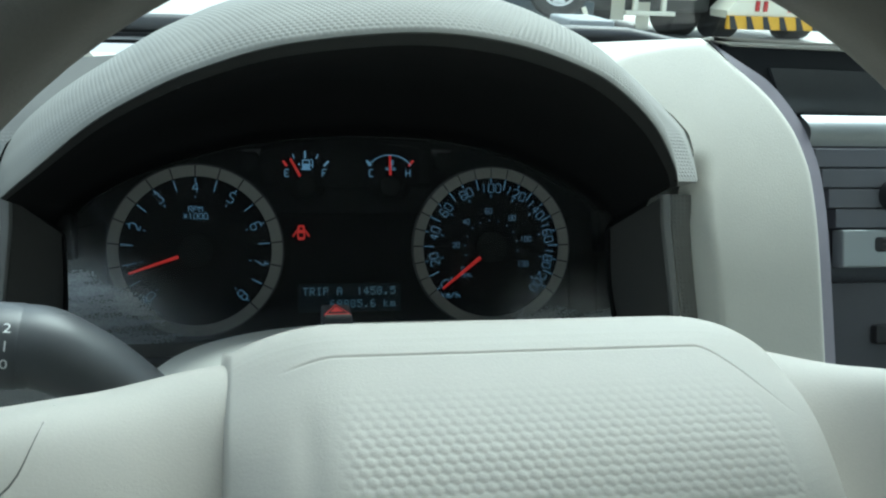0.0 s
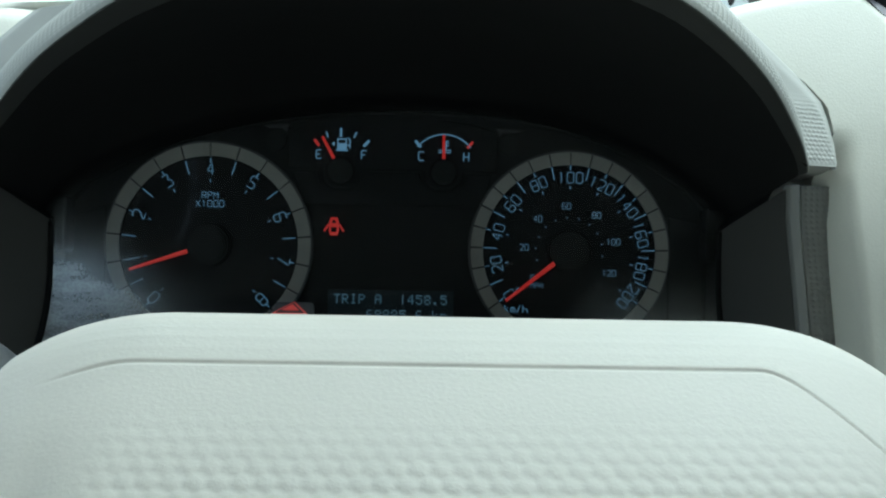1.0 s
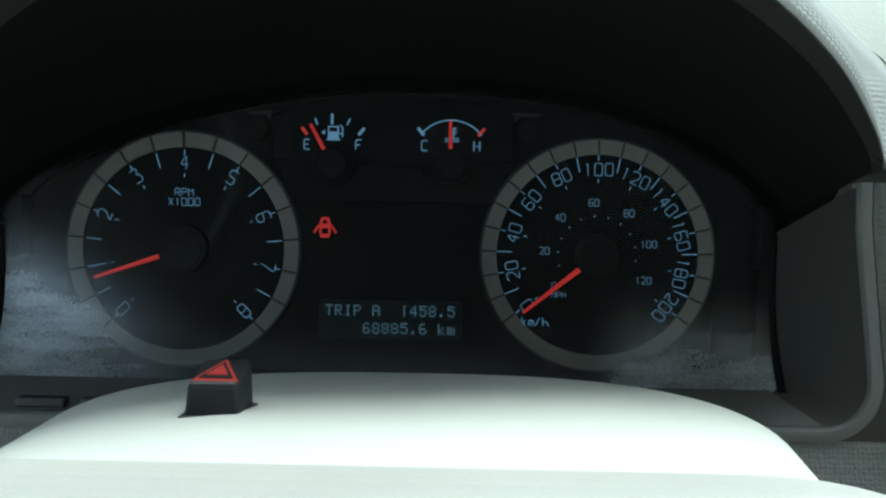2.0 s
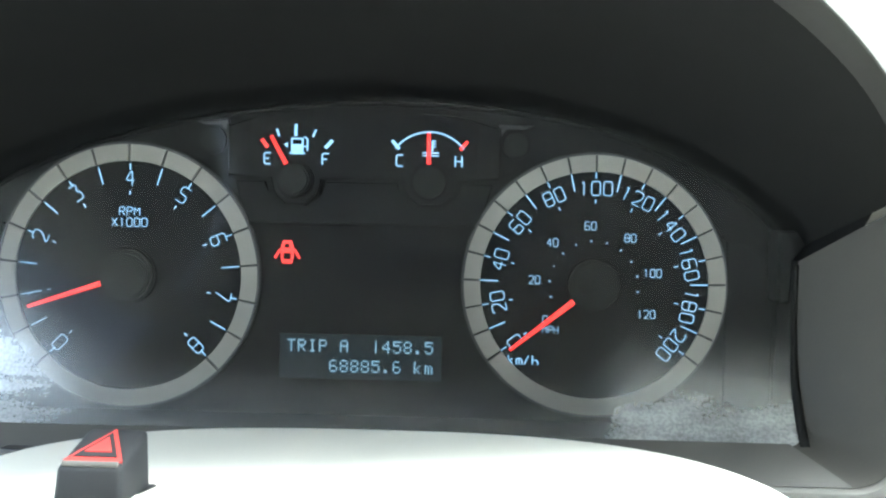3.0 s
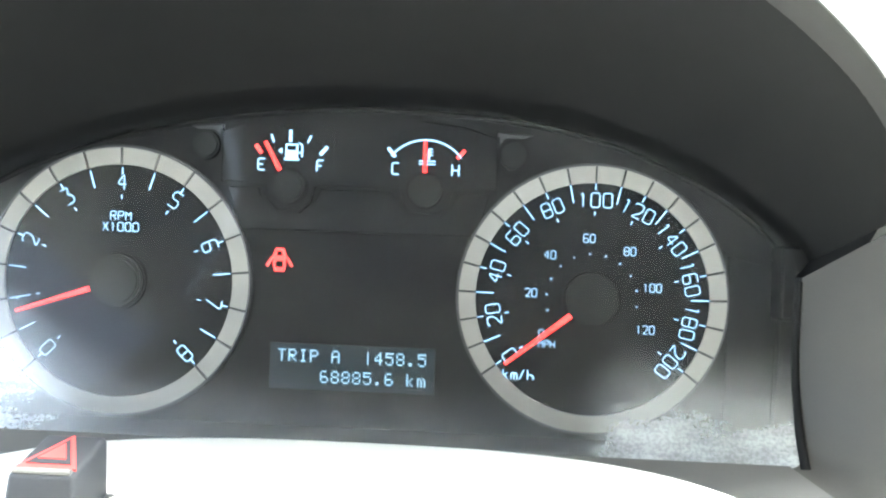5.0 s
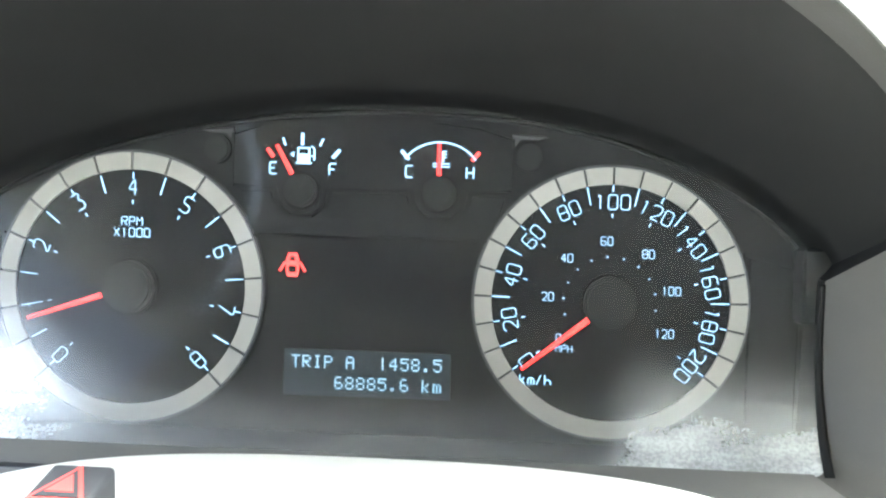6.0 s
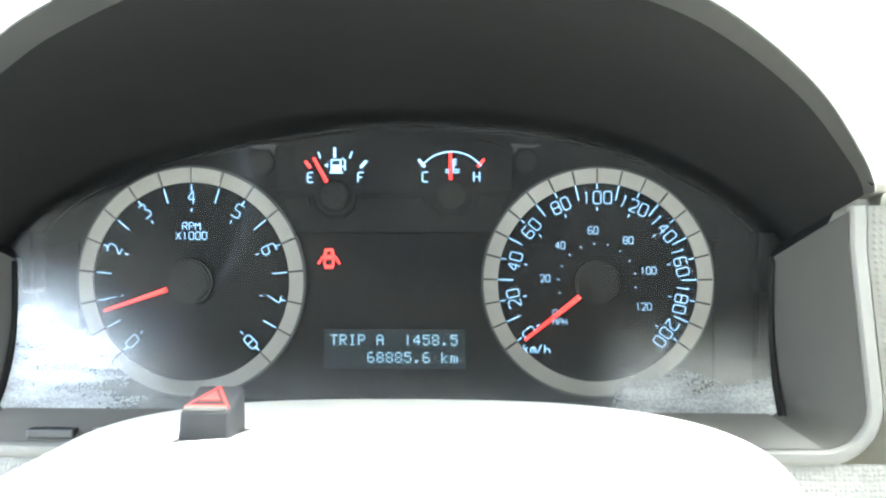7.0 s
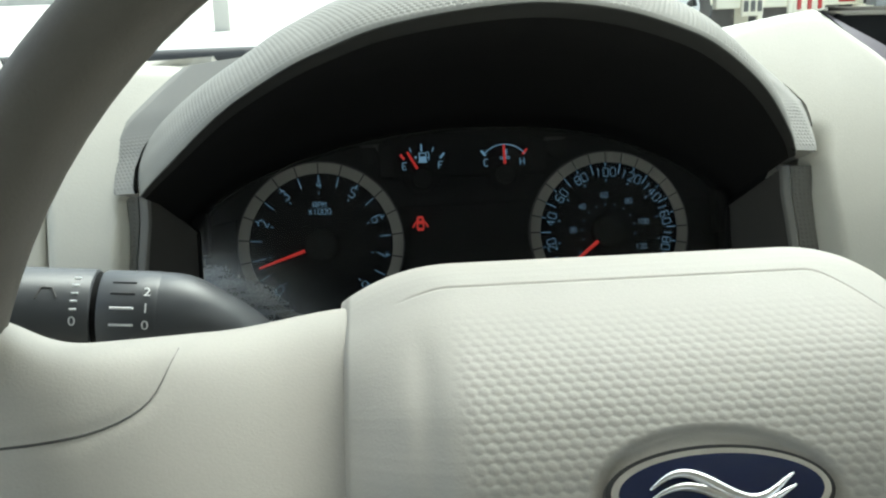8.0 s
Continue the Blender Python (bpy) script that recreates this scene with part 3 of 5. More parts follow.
part("pump_window", prism([(-0.0256, 0.0516), (-0.0222, 0.0516), (-0.0222, 0.0534), (-0.0256, 0.0534)], -0.0026, -0.0023), FACE, fuel)
needle(-0.0245, 0.0385, 119, 0.0062, 0.0182, 0.0008, 0.0006, -0.0045, fuel)
hub(-0.0245, 0.0380, 0.0060, 0.0060, fuel)

temp = part("temperature_gauge", prism([(0.0085, 0.0415), (0.0445, 0.0415), (0.0445, 0.0605), (0.0085, 0.0605)], -0.0018, -0.0012), FACE_STEP, cluster, "engine temperature gauge with a lit arc")
part("lit_arc", annulus(0.0265, 0.0405, 0.0163, 0.0168, 38, 142, -0.0024, -0.0016, 24), BLUE_LIT, temp)
for i, (x0, z0, x1, z1) in enumerate(((0.0122, 0.0537, 0.0150, 0.0505), (0.0408, 0.0537, 0.0380, 0.0505))):
    part("tick_mark", bar(x0, z0, x1, z1, 0.0012, -0.0024, -0.0016), RED_LIT if i else BLUE_LIT, temp)
part("letter", stroke_text("C", 0.0042, 0.0152, 0.0461, 0, 1.2, -0.0021, 0.11), BLUE_LIT, temp)
part("letter", stroke_text("H", 0.0042, 0.0375, 0.0461, 0, 1.2, -0.0021, 0.11), BLUE_LIT, temp)
tb = bar(0.0275, 0.0498, 0.0275, 0.0538, 0.0006, -0.0024, -0.0016)
for k in range(3):
    bar(0.0275, 0.0515 + 0.0011 * k, 0.0288, 0.0515 + 0.0011 * k, 0.0004, -0.0024, -0.0016, tb)
for k in range(2):
    bar(0.0238, 0.0492 - 0.0011 * k, 0.0300, 0.0492 - 0.0011 * k, 0.0004, -0.0024, -0.0016, tb)
part("coolant_symbol", tb, BLUE_LIT, temp)
needle(0.0265, 0.0385, 91, 0.0062, 0.0180, 0.0008, 0.0006, -0.0045, temp)
hub(0.0265, 0.0382, 0.0060, 0.0060, temp)

# door-ajar warning: a small car seen from above with its doors open
wb = prism([(-0.0290, 0.0062), (-0.0254, 0.0062), (-0.0248, 0.0085), (-0.0248, 0.0125), (-0.0256, 0.0150), (-0.0288, 0.0150), (-0.0296, 0.0125), (-0.0296, 0.0085)], -0.0013, -0.0008)
bar(-0.0245, 0.0116, -0.0224, 0.0082, 0.0009, -0.0013, -0.0008, wb), bar(-0.0299, 0.0116, -0.0320, 0.0082, 0.0009, -0.0013, -0.0008, wb)
warn = part("door_warning_light", wb, RED_LIT, cluster, "lit red door ajar symbol")
part("symbol_windscreen", prism([(-0.0283, 0.0122), (-0.0261, 0.0122), (-0.0265, 0.0138), (-0.0279, 0.0138)], -0.0016, -0.0012), FACE, warn)
part("symbol_seat", prism([(-0.0286, 0.0078), (-0.0258, 0.0078), (-0.0258, 0.0102), (-0.0286, 0.0102)], -0.0016, -0.0012), FACE, warn)

# trip display in a dot matrix
GLYPH = {
    "T": "11111 00100 00100 00100 00100 00100 00100", "R": "11110 10001 10001 11110 10100 10010 10001", "I": "01110 00100 00100 00100 00100 00100 01110",
    "P": "11110 10001 10001 11110 10000 10000 10000", "A": "01110 10001 10001 11111 10001 10001 10001", "1": "00100 00100 00100 00100 00100 00100 00100",
    "4": "00010 00110 01010 10010 11111 00010 00010", "5": "11111 10000 11110 00001 00001 10001 01110", "8": "01110 10001 10001 01110 10001 10001 01110",
    "6": "01110 10000 10000 11110 10001 10001 01110", ".": "00000 00000 00000 00000 00000 01100 01100", "k": "10000 10000 10010 10100 11000 10100 10010",
    "m": "00000 00000 11010 10101 10101 10101 10101", " ": "00000 00000 00000 00000 00000 00000 00000",
}
lcd = part("trip_display", prism([(-0.0295, -0.0375), (0.0325, -0.0375), (0.0325, -0.0205), (-0.0295, -0.0205)], -0.0010, -0.0004), LCD_BACK, cluster, "dot matrix trip display")
for text, left, topz in (("TRIP A  1458.5", -0.0265, -0.0226), ("    68885.6 km", -0.0265, -0.0302)):
    b = bmesh.new()
    dot, adv = 0.00068, 0.00405
    for i, ch in enumerate(text):
        for r, row in enumerate(GLYPH[ch].split()):
            for c, on in enumerate(row):
                if on == "1":
                    x, z = left + adv * i + 0.00062 * c, topz - dot * r
                    b.faces.new([b.verts.new(p) for p in ((x, -0.00115, z), (x + 0.00052, -0.00115, z), (x + 0.00052, -0.00115, z - 0.00058), (x, -0.00115, z - 0.00058))])
    part("text_line", b, LCD_LIT, lcd)


# clear cover, bowed out towards its foot
def lens_point(u, v):
    x0, ztop = lerp_table(u, [(i / 40, *p) for i, p in enumerate(ARCH)])
    x0 = x0 * 0.992
    foot = max(-1.0, min(1.0, (u - 0.5) * 2)) * 0.1565
    x = x0 + (foot - x0) * v
    return (x, -0.021 - 0.022 * v ** 3, ztop - 0.001 + (-0.0490 - ztop) * v)


ln = part("dial_cover", sheet(lens_point, span(0, 1, 41), span(0, 1, 25)), LENS, cluster, "clear dusty dial cover", smooth=180)
ln.visible_shadow = False

# ---- binnacle round the dials ----
binnacle = thing("binnacle", "grey moulded binnacle with a black lining round the dials", "dashboard binnacle", (0, -0.02, -0.08))
# the visor's front edge, which overhangs the dials and falls back to the sides
LIP_LINE = spline([(-0.1800, -0.0680, 0.0295), (-0.1720, -0.0840, 0.0330), (-0.1573, -0.1040, 0.0410), (-0.1256, -0.1387, 0.0598), (-0.0983, -0.1610, 0.0719), (-0.0757, -0.1752, 0.0796), (-0.0409, -0.1903, 0.0878),
                   (0.0112, -0.1982, 0.0925), (0.0527, -0.1930, 0.0904), (0.0905, -0.1780, 0.0831), (0.1144, -0.1623, 0.0750), (0.1410, -0.1374, 0.0614), (0.1640, -0.1060, 0.0460), (0.1763, -0.0830, 0.0383), (0.1800, -0.0740, 0.0350)], 20)
LIP_RUN = [0.0]
for p, q in zip(LIP_LINE, LIP_LINE[1:]):
    LIP_RUN.append(LIP_RUN[-1] + math.dist(p, q))
LIP_LONG = LIP_RUN[-1]
LIP_XYZ = np.array(LIP_LINE)


@functools.lru_cache(maxsize=None)
def lip_at(u):
    """Point of the visor's front edge, u from 0 (left) to 1 (right), its outward direction across the dials, and how far it is from the ends."""
    def at(f):
        return Vector([float(np.interp(f * LIP_LONG, LIP_RUN, LIP_XYZ[:, k])) for k in range(3)])
    d = at(min(1.0, u + 0.01)) - at(max(0.0, u - 0.01))
    n = Vector((-d.z, 0, d.x)).normalized()
    return at(u), n, math.sin(math.pi * u)


def lip_inner(u):
    p, n, f = lip_at(u)
    return p + Vector((0, 0.0085 + 0.0090 * f, 0)) - n * (0.0012 + 0.0010 * f)


def liner_point(u, v):
    xa, za = lerp_table(u, [(i / 40, *p) for i, p in enumerate(ARCH)])
    q = lip_inner(u)
    bulge = math.sin(math.pi * v) * 0.010 * math.sin(math.pi * u)
    return (xa + (q.x - xa) * v, 0.001 + (q.y - 0.001) * v, za + (q.z - za) * v + bulge)


part("upper_lining", sheet(liner_point, span(0, 1, 91), span(0, 1, 9)), LINER, binnacle, "matt black lining under the visor", smooth=180)
def lens_edge(v, s):
    x, y, z = lens_point(1.0 if s > 0 else 0.0, v)
    return Vector((x + 0.0006 * s, y, z))


def edge_x(z):
    """Half width of the binnacle's mouth at a height."""
    return 0.1772 + 0.105 * max(0.0, 0.015 - z)


for s in (-1, 1):
    def cheek(u, v, s=s):
        # u from the cover to the front rim, v down the side with a rounded corner into the tray
        zt, zb, q = 0.0290, -0.060, 0.016
        if v < 0.7:
            f = v / 0.7
            back = lens_edge(f * 0.92, s)
            zf = zt + (zb + q - zt) * f
            front = Vector((s * edge_x(zf), -0.0560, zf))
        else:
            g = (v - 0.7) / 0.3
            a = g * math.pi / 2
            back = lens_edge(0.92 + 0.08 * g, s) + Vector((-s * 0.006 * g * g, 0, 0))
            front = Vector((s * (edge_x(zb + q) - q + q * math.cos(a)), -0.0560, zb + q - q * math.sin(a)))
        return back.lerp(front, u)
    fill = sheet(lambda u, v, s=s: Vector(liner_point(1.0 if s > 0 else 0.0, v)).lerp(cheek(v, 0.0, s), u), span(0, 1, 2), span(0, 0.74, 12))
    part("lining_corner", fill, LINER, binnacle, smooth=180)
    part("side_wall", sheet(cheek, span(0, 1, 9), span(0, 1, 31)), CHEEK, binnacle, smooth=180)
    part("cover_gasket", tube([lens_edge(0.02 + 0.98 * i / 20, s) + Vector((-s * 0.0008, -0.0002, 0)) for i in range(21)], [0.0010 + 0.0007 * i / 20 for i in range(21)], 8), LINER, binnacle, "black gasket along the cover", smooth=180)
housing = bmesh.new()
for s in (-1, 1):
    sheet(lambda u, v, s=s: lens_edge(v, s) + Vector((0, (0.008 - lens_edge(v, s).y) * u, 0)), span(0, 1, 2), span(0, 1, 15), bm=housing)
sheet(lambda u, v: (-0.1600 + 0.320 * u, -0.042 + 0.050 * v, -0.0515), span(0, 1, 2), span(0, 1, 2), bm=housing)
for s in (-1, 1):
    box(s * 0.1545, s * 0.1720, -0.0130, 0.006, -0.004, 0.0225, 0.001, 1, bm=housing)
part("dial_housing", housing, LINER, binnacle)
part("tray", sheet(lambda u, v: Vector((-0.1510 + 0.302 * u, -0.043, -0.0490)).lerp(Vector((-0.1680 + 0.336 * u, -0.056, -0.060)), v), span(0, 1, 5), span(0, 1, 5)), GREY, binnacle, smooth=180)
for x0, x1 in ((-0.137, -0.118), (-0.112, -0.095)):
    part("tray_slot", box(x0, x1, -0.0560, -0.0490, -0.0590, -0.0552, 0.0008), BLACK, binnacle)


def rim_loop(off):
    """Outline of the binnacle's front rim below the visor, offset outwards."""
    side = [(edge_x(z) + off, z) for z in (0.0308, 0.024, 0.015, -0.010, -0.035)]
    cx = edge_x(-0.044) - 0.016
    side += [(cx + (0.016 + off) * math.cos(a), -0.044 - (0.016 + off) * math.sin(a)) for a in (math.pi / 2 * i / 8 for i in range(9))]
    return [(-x, z) for x, z in side] + [(x, z) for x, z in reversed(side)]


rim_b = bmesh.new()
prof = ((0.0, -0.052), (0.0004, -0.0565), (0.0015, -0.058), (0.0048, -0.058), (0.006, -0.057), (0.006, -0.045))
loops = [[rim_b.verts.new((x, y, z)) for x, z in rim_loop(o)] for o, y in prof]
for p, q in zip(loops, loops[1:]):
    for i in range(len(p) - 1):
        rim_b.faces.new((p[i], p[i + 1], q[i + 1], q[i]))
part("front_rim", rim_b, RIM_GREY, binnacle, smooth=50)
for s in (-1, 1):
    def strip_point(u, z, s=s):
        x = 0.0158 * u
        h = max(0.0, math.cos(2 * math.pi * x / 0.0027) + math.cos(2 * math.pi * z / 0.0025)) * 0.5 * min(1.0, u * 12, (1 - u) * 12)
        return (s * (edge_x(z) + 0.0070 + x), -0.0555 + 0.004 * u ** 2 - 0.0004 * h, z)
    part("side_strip", sheet(strip_point, span(0, 1, 64), span(0.0308, -0.13, 620)), CAP_SKIN, binnacle, "grey side strip with a diamond relief", smooth=180)
part("lower_panel", sheet(lambda u, v: (-0.21 + 0.42 * u, -0.056 - 0.03 * v, -0.0655 - 0.09 * v), span(0, 1, 9), span(0, 1, 7)), HOOD_CELLS, binnacle, "pebbled grey panel under the dials", smooth=180)

def smooth_step(a, b, x):
    f = max(0.0, min(1.0, (x - a) / (b - a)))
    return f * f * (3 - 2 * f)


def near_line(x, z, line):
    """Distance from a point to a line of points."""
    best = 9.0
    p = Vector((x, z))
    for a, b in zip(line, line[1:]):
        a, b = Vector(a), Vector(b)
        t = max(0.0, min(1.0, (p - a).dot(b - a) / (b - a).length_squared))
        best = min(best, (p - a - (b - a) * t).length)
    return best


# ---- visor over the dials ----
visor = thing("binnacle_visor", "grey pebbled visor arching over the instrument dials", "dashboard visor", (0, -0.05, 0.03))
# section of the skin from the lip backwards: way back and rise across the dials
SKIN = spline([(0.0, 0.0), (0.0015, 0.0030), (0.010, 0.0105), (0.020, 0.0165), (0.040, 0.0265), (0.070, 0.0370), (0.110, 0.0480), (0.160, 0.0560), (0.220, 0.0590), (0.300, 0.0500)], 10)
SKIN_RUN = [0.0]
for p, q in zip(SKIN, SKIN[1:]):
    SKIN_RUN.append(SKIN_RUN[-1] + math.dist(p, q))
SKIN_XY = np.array(SKIN)
NU = 1100
# how far the visor's section leans along the lip, so that the rows of pebbles follow the lip and stay square
LEAN = 0.8 * np.gradient(LIP_XYZ[:, 1], np.array(LIP_RUN))
CELL = 0.0029


@functools.lru_cache(maxsize=None)
def skin_at(a):
    """Way back and rise of the skin at a length along its section."""
    return float(np.interp(a, SKIN_RUN, SKIN_XY[:, 0])), float(np.interp(a, SKIN_RUN, SKIN_XY[:, 1]))


def hexes(a, b, cell, edge=2):
    """Height 0 to 1 of a field of rounded six-sided pebbles."""
    def near(a, b):
        r = round(b / (cell * 0.866))
        best = 9.0
        for rr in (r - 1, r, r + 1):
            off = 0.5 * cell if rr % 2 else 0.0
            c = round((a - off) / cell)
            best = min(best, math.hypot(a - off - c * cell, b - rr * cell * 0.866))
        return best
    return max(0.0, 1 - (near(a, b) / (0.57 * cell)) ** edge)


def lip_band(u, v):
    """The smooth underside of the lip, from the lining to the rounded front edge."""
    p, n, f = lip_at(u)
    q = lip_inner(u)
    if v < 0.8:
        return q.lerp(p + Vector((0, 0.0006, 0)) - n * 0.0006, v / 0.8)
    a = (v - 0.8) / 0.2 * math.pi / 2
    return p + Vector((0, 0.0006 - 0.0006 * math.sin(a), 0)) - n * 0.0006 * math.cos(a)


part("visor_lip", sheet(lip_band, span(0, 1, 121), [0, 0.4, 0.8, 0.86, 0.93, 1.0]), LIP, visor, "smooth front lip", smooth=180)


def skin_share(u, f):
    """Share of the full rise: the skin stays flatter towards its ends, less so on the left."""
    low = 0.45 + 0.62 * smooth_step(0.30, 0.08, u)
    return low + (1 - low) * f ** 0.7


def visor_base(u, a):
    """The visor's skin without its pebbles."""
    p, n, f = lip_at(u)
    back, rise = skin_at(a)
    return p + Vector((0, back, 0)) + n * (rise * skin_share(u, f))


SKIN_U, SKIN_A = span(0, 1, NU), span(0, 0.115, 220)
base_grid = np.array([[visor_base(u, a) for a in SKIN_A] for u in SKIN_U])
square = np.cross(np.gradient(base_grid, axis=0), np.gradient(base_grid, axis=1))
square /= np.linalg.norm(square, axis=2, keepdims=True) + 1e-12
square *= np.where(square[NU // 2, 40, 2] > 0, 1.0, -1.0)


def visor_point(i, j):
    u, a = SKIN_U[i], SKIN_A[j]
    lean = float(np.interp(u * LIP_LONG, LIP_RUN, LEAN))
    h = hexes(u * LIP_LONG + a * lean, a * math.sqrt(1 - lean * lean), CELL, 3.0) * min(1, a / 0.005)
    h *= (0.95 - 0.35 * smooth_step(0.03, 0.09, a)) * smooth_step(0.05, 0.20, u) * (0.5 + 0.5 * smooth_step(0.25, 0.55, u)) * smooth_step(0.96, 0.88, u)
    return base_grid[i, j] + square[i, j] * (0.0009 * h)


part("visor_skin", sheet(visor_point, range(NU), range(220)), HOOD, visor, smooth=180)
part("visor_back", sheet(visor_base, span(0, 1, 81), span(0.115, SKIN_RUN[-1], 12)), HOOD, visor, smooth=180)


CAP = [(0.0375, 0.1940), (0.0395, 0.1952), (0.0470, 0.1955), (0.0600, 0.1945), (0.0680, 0.1926), (0.0760, 0.1855), (0.0840, 0.1770), (0.0950, 0.1650), (0.1040, 0.1540), (0.1120, 0.1425), (0.1180, 0.1320)]
LIP_SIDE = [(z, x) for x, y, z in LIP_LINE[180:]][::-1]
for s in (-1, 1):
    def cap_face(u, v, s=s):
        # u: from the visor's skin outwards and over the edge; v: up the cap
        z = 0.0375 + (0.0715 if s < 0 else 0.0665) * v
        xo = lerp_table(z, CAP)[0]
        xi = min(lerp_table(z, LIP_SIDE)[0] - 0.001, xo - 0.004)
        if s < 0:
            xi = max(xi, xo - 0.0145 - 0.011 * smooth_step(0.050, 0.080, z) - 0.040 * smooth_step(0.062, 0.095, z))
        h, f = 0.0, min(1.0, u / 0.8)
        x = xi + (xo - xi) * f
        y = -0.0700 + 0.48 * (z - 0.0395) + 0.50 * (x - 0.1950)
        if u <= 0.8:
            h = hexes(x * 1.1, z * 1.1, 0.0026, 3) * smooth_step(0.0, 0.05, v) * smooth_step(0.52, 0.36, v) * smooth_step(1.0, 0.9, f)
            y += 0.0022 * smooth_step(0.86, 1.0, f) ** 2 - 0.00075 * h
        else:
            x, y = xo + 0.0004, y + 0.0022 + 0.05 * (u - 0.8) / 0.2
        return (s * (x + ((0.0015 + 0.009 * smooth_step(0.055, 0.085, z)) if s < 0 else 0)), y + (0.009 if s < 0 else 0), z + 0.0002 * h - (0.0065 if s < 0 else 0))
    cb = sheet(cap_face, [0.8 * i / 54 for i in range(55)] + [0.83, 0.9, 1.0], span(0, 1, 150))
    sheet(lambda u, v: Vector(cap_face(0.83 * u, 0.0)).lerp(Vector((s * (0.1800 + 0.016 * u), -0.030, 0.0345 - (0.0065 if s < 0 else 0))), v), span(0, 1, 5), span(0, 1, 4), bm=cb)
    cap = part("end_cap", cb, CAP_LIGHT, visor, "pebbled grey end cap", smooth=50)
    if s > 0:
        # dark ribbon standing in for the shadow between cap and wing
        seam = sheet(lambda u, v: Vector(cap_face(0.83, v)) + Vector((0.0030 * u - 0.0003, -0.0008 + 0.0016 * u, 0)), [0.0, 0.5, 1.0], span(0, 1, 40))
        part("cap_shade", seam, GREY, cap, "dark strip painted as shade beside the cap", smooth=60)
    part("cap_gap", tube([Vector(cap_face(0.03, 0.42 * i / 20)) + Vector((0, -0.0004, 0)) for i in range(21)], [0.0009 - 0.0006 * i / 20 for i in range(21)], 8), GROOVE, cap, "dark gap beside the cap", smooth=180)

# ---- dashboard ----
dash = thing("dashboard", "cream moulded dashboard with rounded wings beside the visor", "dashboard", (0, 0.1, -0.2), SIDES)
TOP_EDGE = spline([(0.150, 0.110), (0.165, 0.1165), (0.190, 0.1215), (0.2060, 0.1235), (0.2140, 0.1228), (0.2290, 0.1110), (0.2465, 0.0980), (0.2590, 0.0865), (0.2710, 0.0709), (0.2785, 0.0554), (0.2832, 0.0395), (0.2875, 0.005), (0.2920, -0.072)], 5) + [(0.295, -0.16), (0.298, -0.30)]
LEFT_EDGE = spline([(0.150, 0.100), (0.165, 0.1060), (0.200, 0.1090), (0.226, 0.1090), (0.243, 0.1065), (0.252, 0.100), (0.2555, 0.085)], 5) + [(0.2560, 0.0), (0.2560, -0.16), (0.2560, -0.30)]


def wing(s, edge, front, soft, trim=False):
    """A wing of the dashboard beside the visor: a face that dips to the visor, rounds over its outer edge and runs back. s: -1 or 1."""
    ztop = max(z for x, z in edge)
    ipk = max(range(len(edge)), key=lambda i: edge[i][1])
    outer = [(z, x) for x, z in reversed(edge[ipk:])]
    inner = [(-0.30, 0.2100), (-0.066, 0.2092), (0.015, 0.2006), (0.036, 0.2012), (0.0560, 0.2080), (0.0680, 0.2066), (0.0780, 0.1980), (0.0870, 0.1870), (0.0950, 0.1760), (0.1030, 0.1620), (0.1100, 0.150)] + [(z, x) for x, z in edge[1:ipk + 1]]

    def inside(z):
        k = 0.095 * max(0.0, (z + 0.02) / 0.145) ** 2
        plain = lerp_table(z, inner)[0]
        drawn = (plain - (0.0045 if s < 0 and z > 0.03 else 0.0) - 0.01 * k) / (1 + k)
        f = smooth_step(0.098, 0.113, z)
        return drawn + (plain - drawn) * f

    def at(x, z, xi):
        dip = min(1.0, max(0.0, (x - xi) / 0.0150))
        y = front + 0.020 * (1 - smooth_step(0.0, 1.0, dip)) * smooth_step(0.058, 0.022, z)
        y += soft * max(0.0, 1 - near_line(x, z, edge) / soft) ** 2
        # the upper half leans back towards the windscreen
        k = 1 + 0.095 * max(0.0, (z + 0.02) / 0.145) ** 2
        return Vector((s * (x * k + 0.01 * (k - 1)), y + 0.5 * (k - 1), z * k + 0.01 * (k - 1)))

    def face(u, v):
        z = -0.30 + 0.22 * v / 0.2 if v < 0.2 else -0.08 + (ztop + 0.08) * (v - 0.2) / 0.8
        xi, xo = inside(z), lerp_table(z, outer)[0]
        return at(xi + (xo - xi) * (0.5 - 0.5 * math.cos(math.pi * u)), z, xi)
    bm = sheet(face, span(0, 1, 46), span(0, 1, 90))
    sheet(lambda u, v: at(*edge[v], 0.0) + Vector((0, 0.5 * u, 0.09 * u)), span(0, 1, 3), list(range(len(edge))), bm=bm)
    sheet(lambda u, v: at(inside(v), v, inside(v)) + Vector((s * 0.0003, 0.06 * u, 0)), span(0, 1, 2), span(-0.30, 0.11, 40), bm=bm)
    if not trim:
        return bm
    # strip along the outer edge, set a little behind the face
    run = edge[ipk + 2:]
    tm = bmesh.new()

    def strip(u, v):
        p, q = Vector(run[max(0, v - 1)]), Vector(run[min(len(run) - 1, v + 1)])
        d = (q - p).normalized()
        w = 0.0008 + 0.0062 * min(1.0, v / 11)
        o = at(*run[v], 0.0) + Vector((-s * d.y, 0, d.x)) * (w * min(u, 1.0))
        return o + Vector((0, -0.002 + 0.0015 * u if u <= 1 else 0.0 + 0.12 * (u - 1), 0.02 * max(0.0, u - 1)))
    return bm, sheet(strip, [-0.3, 0.0, 0.5, 0.9, 1.0, 1.05, 2.0], list(range(len(run))), bm=tm)


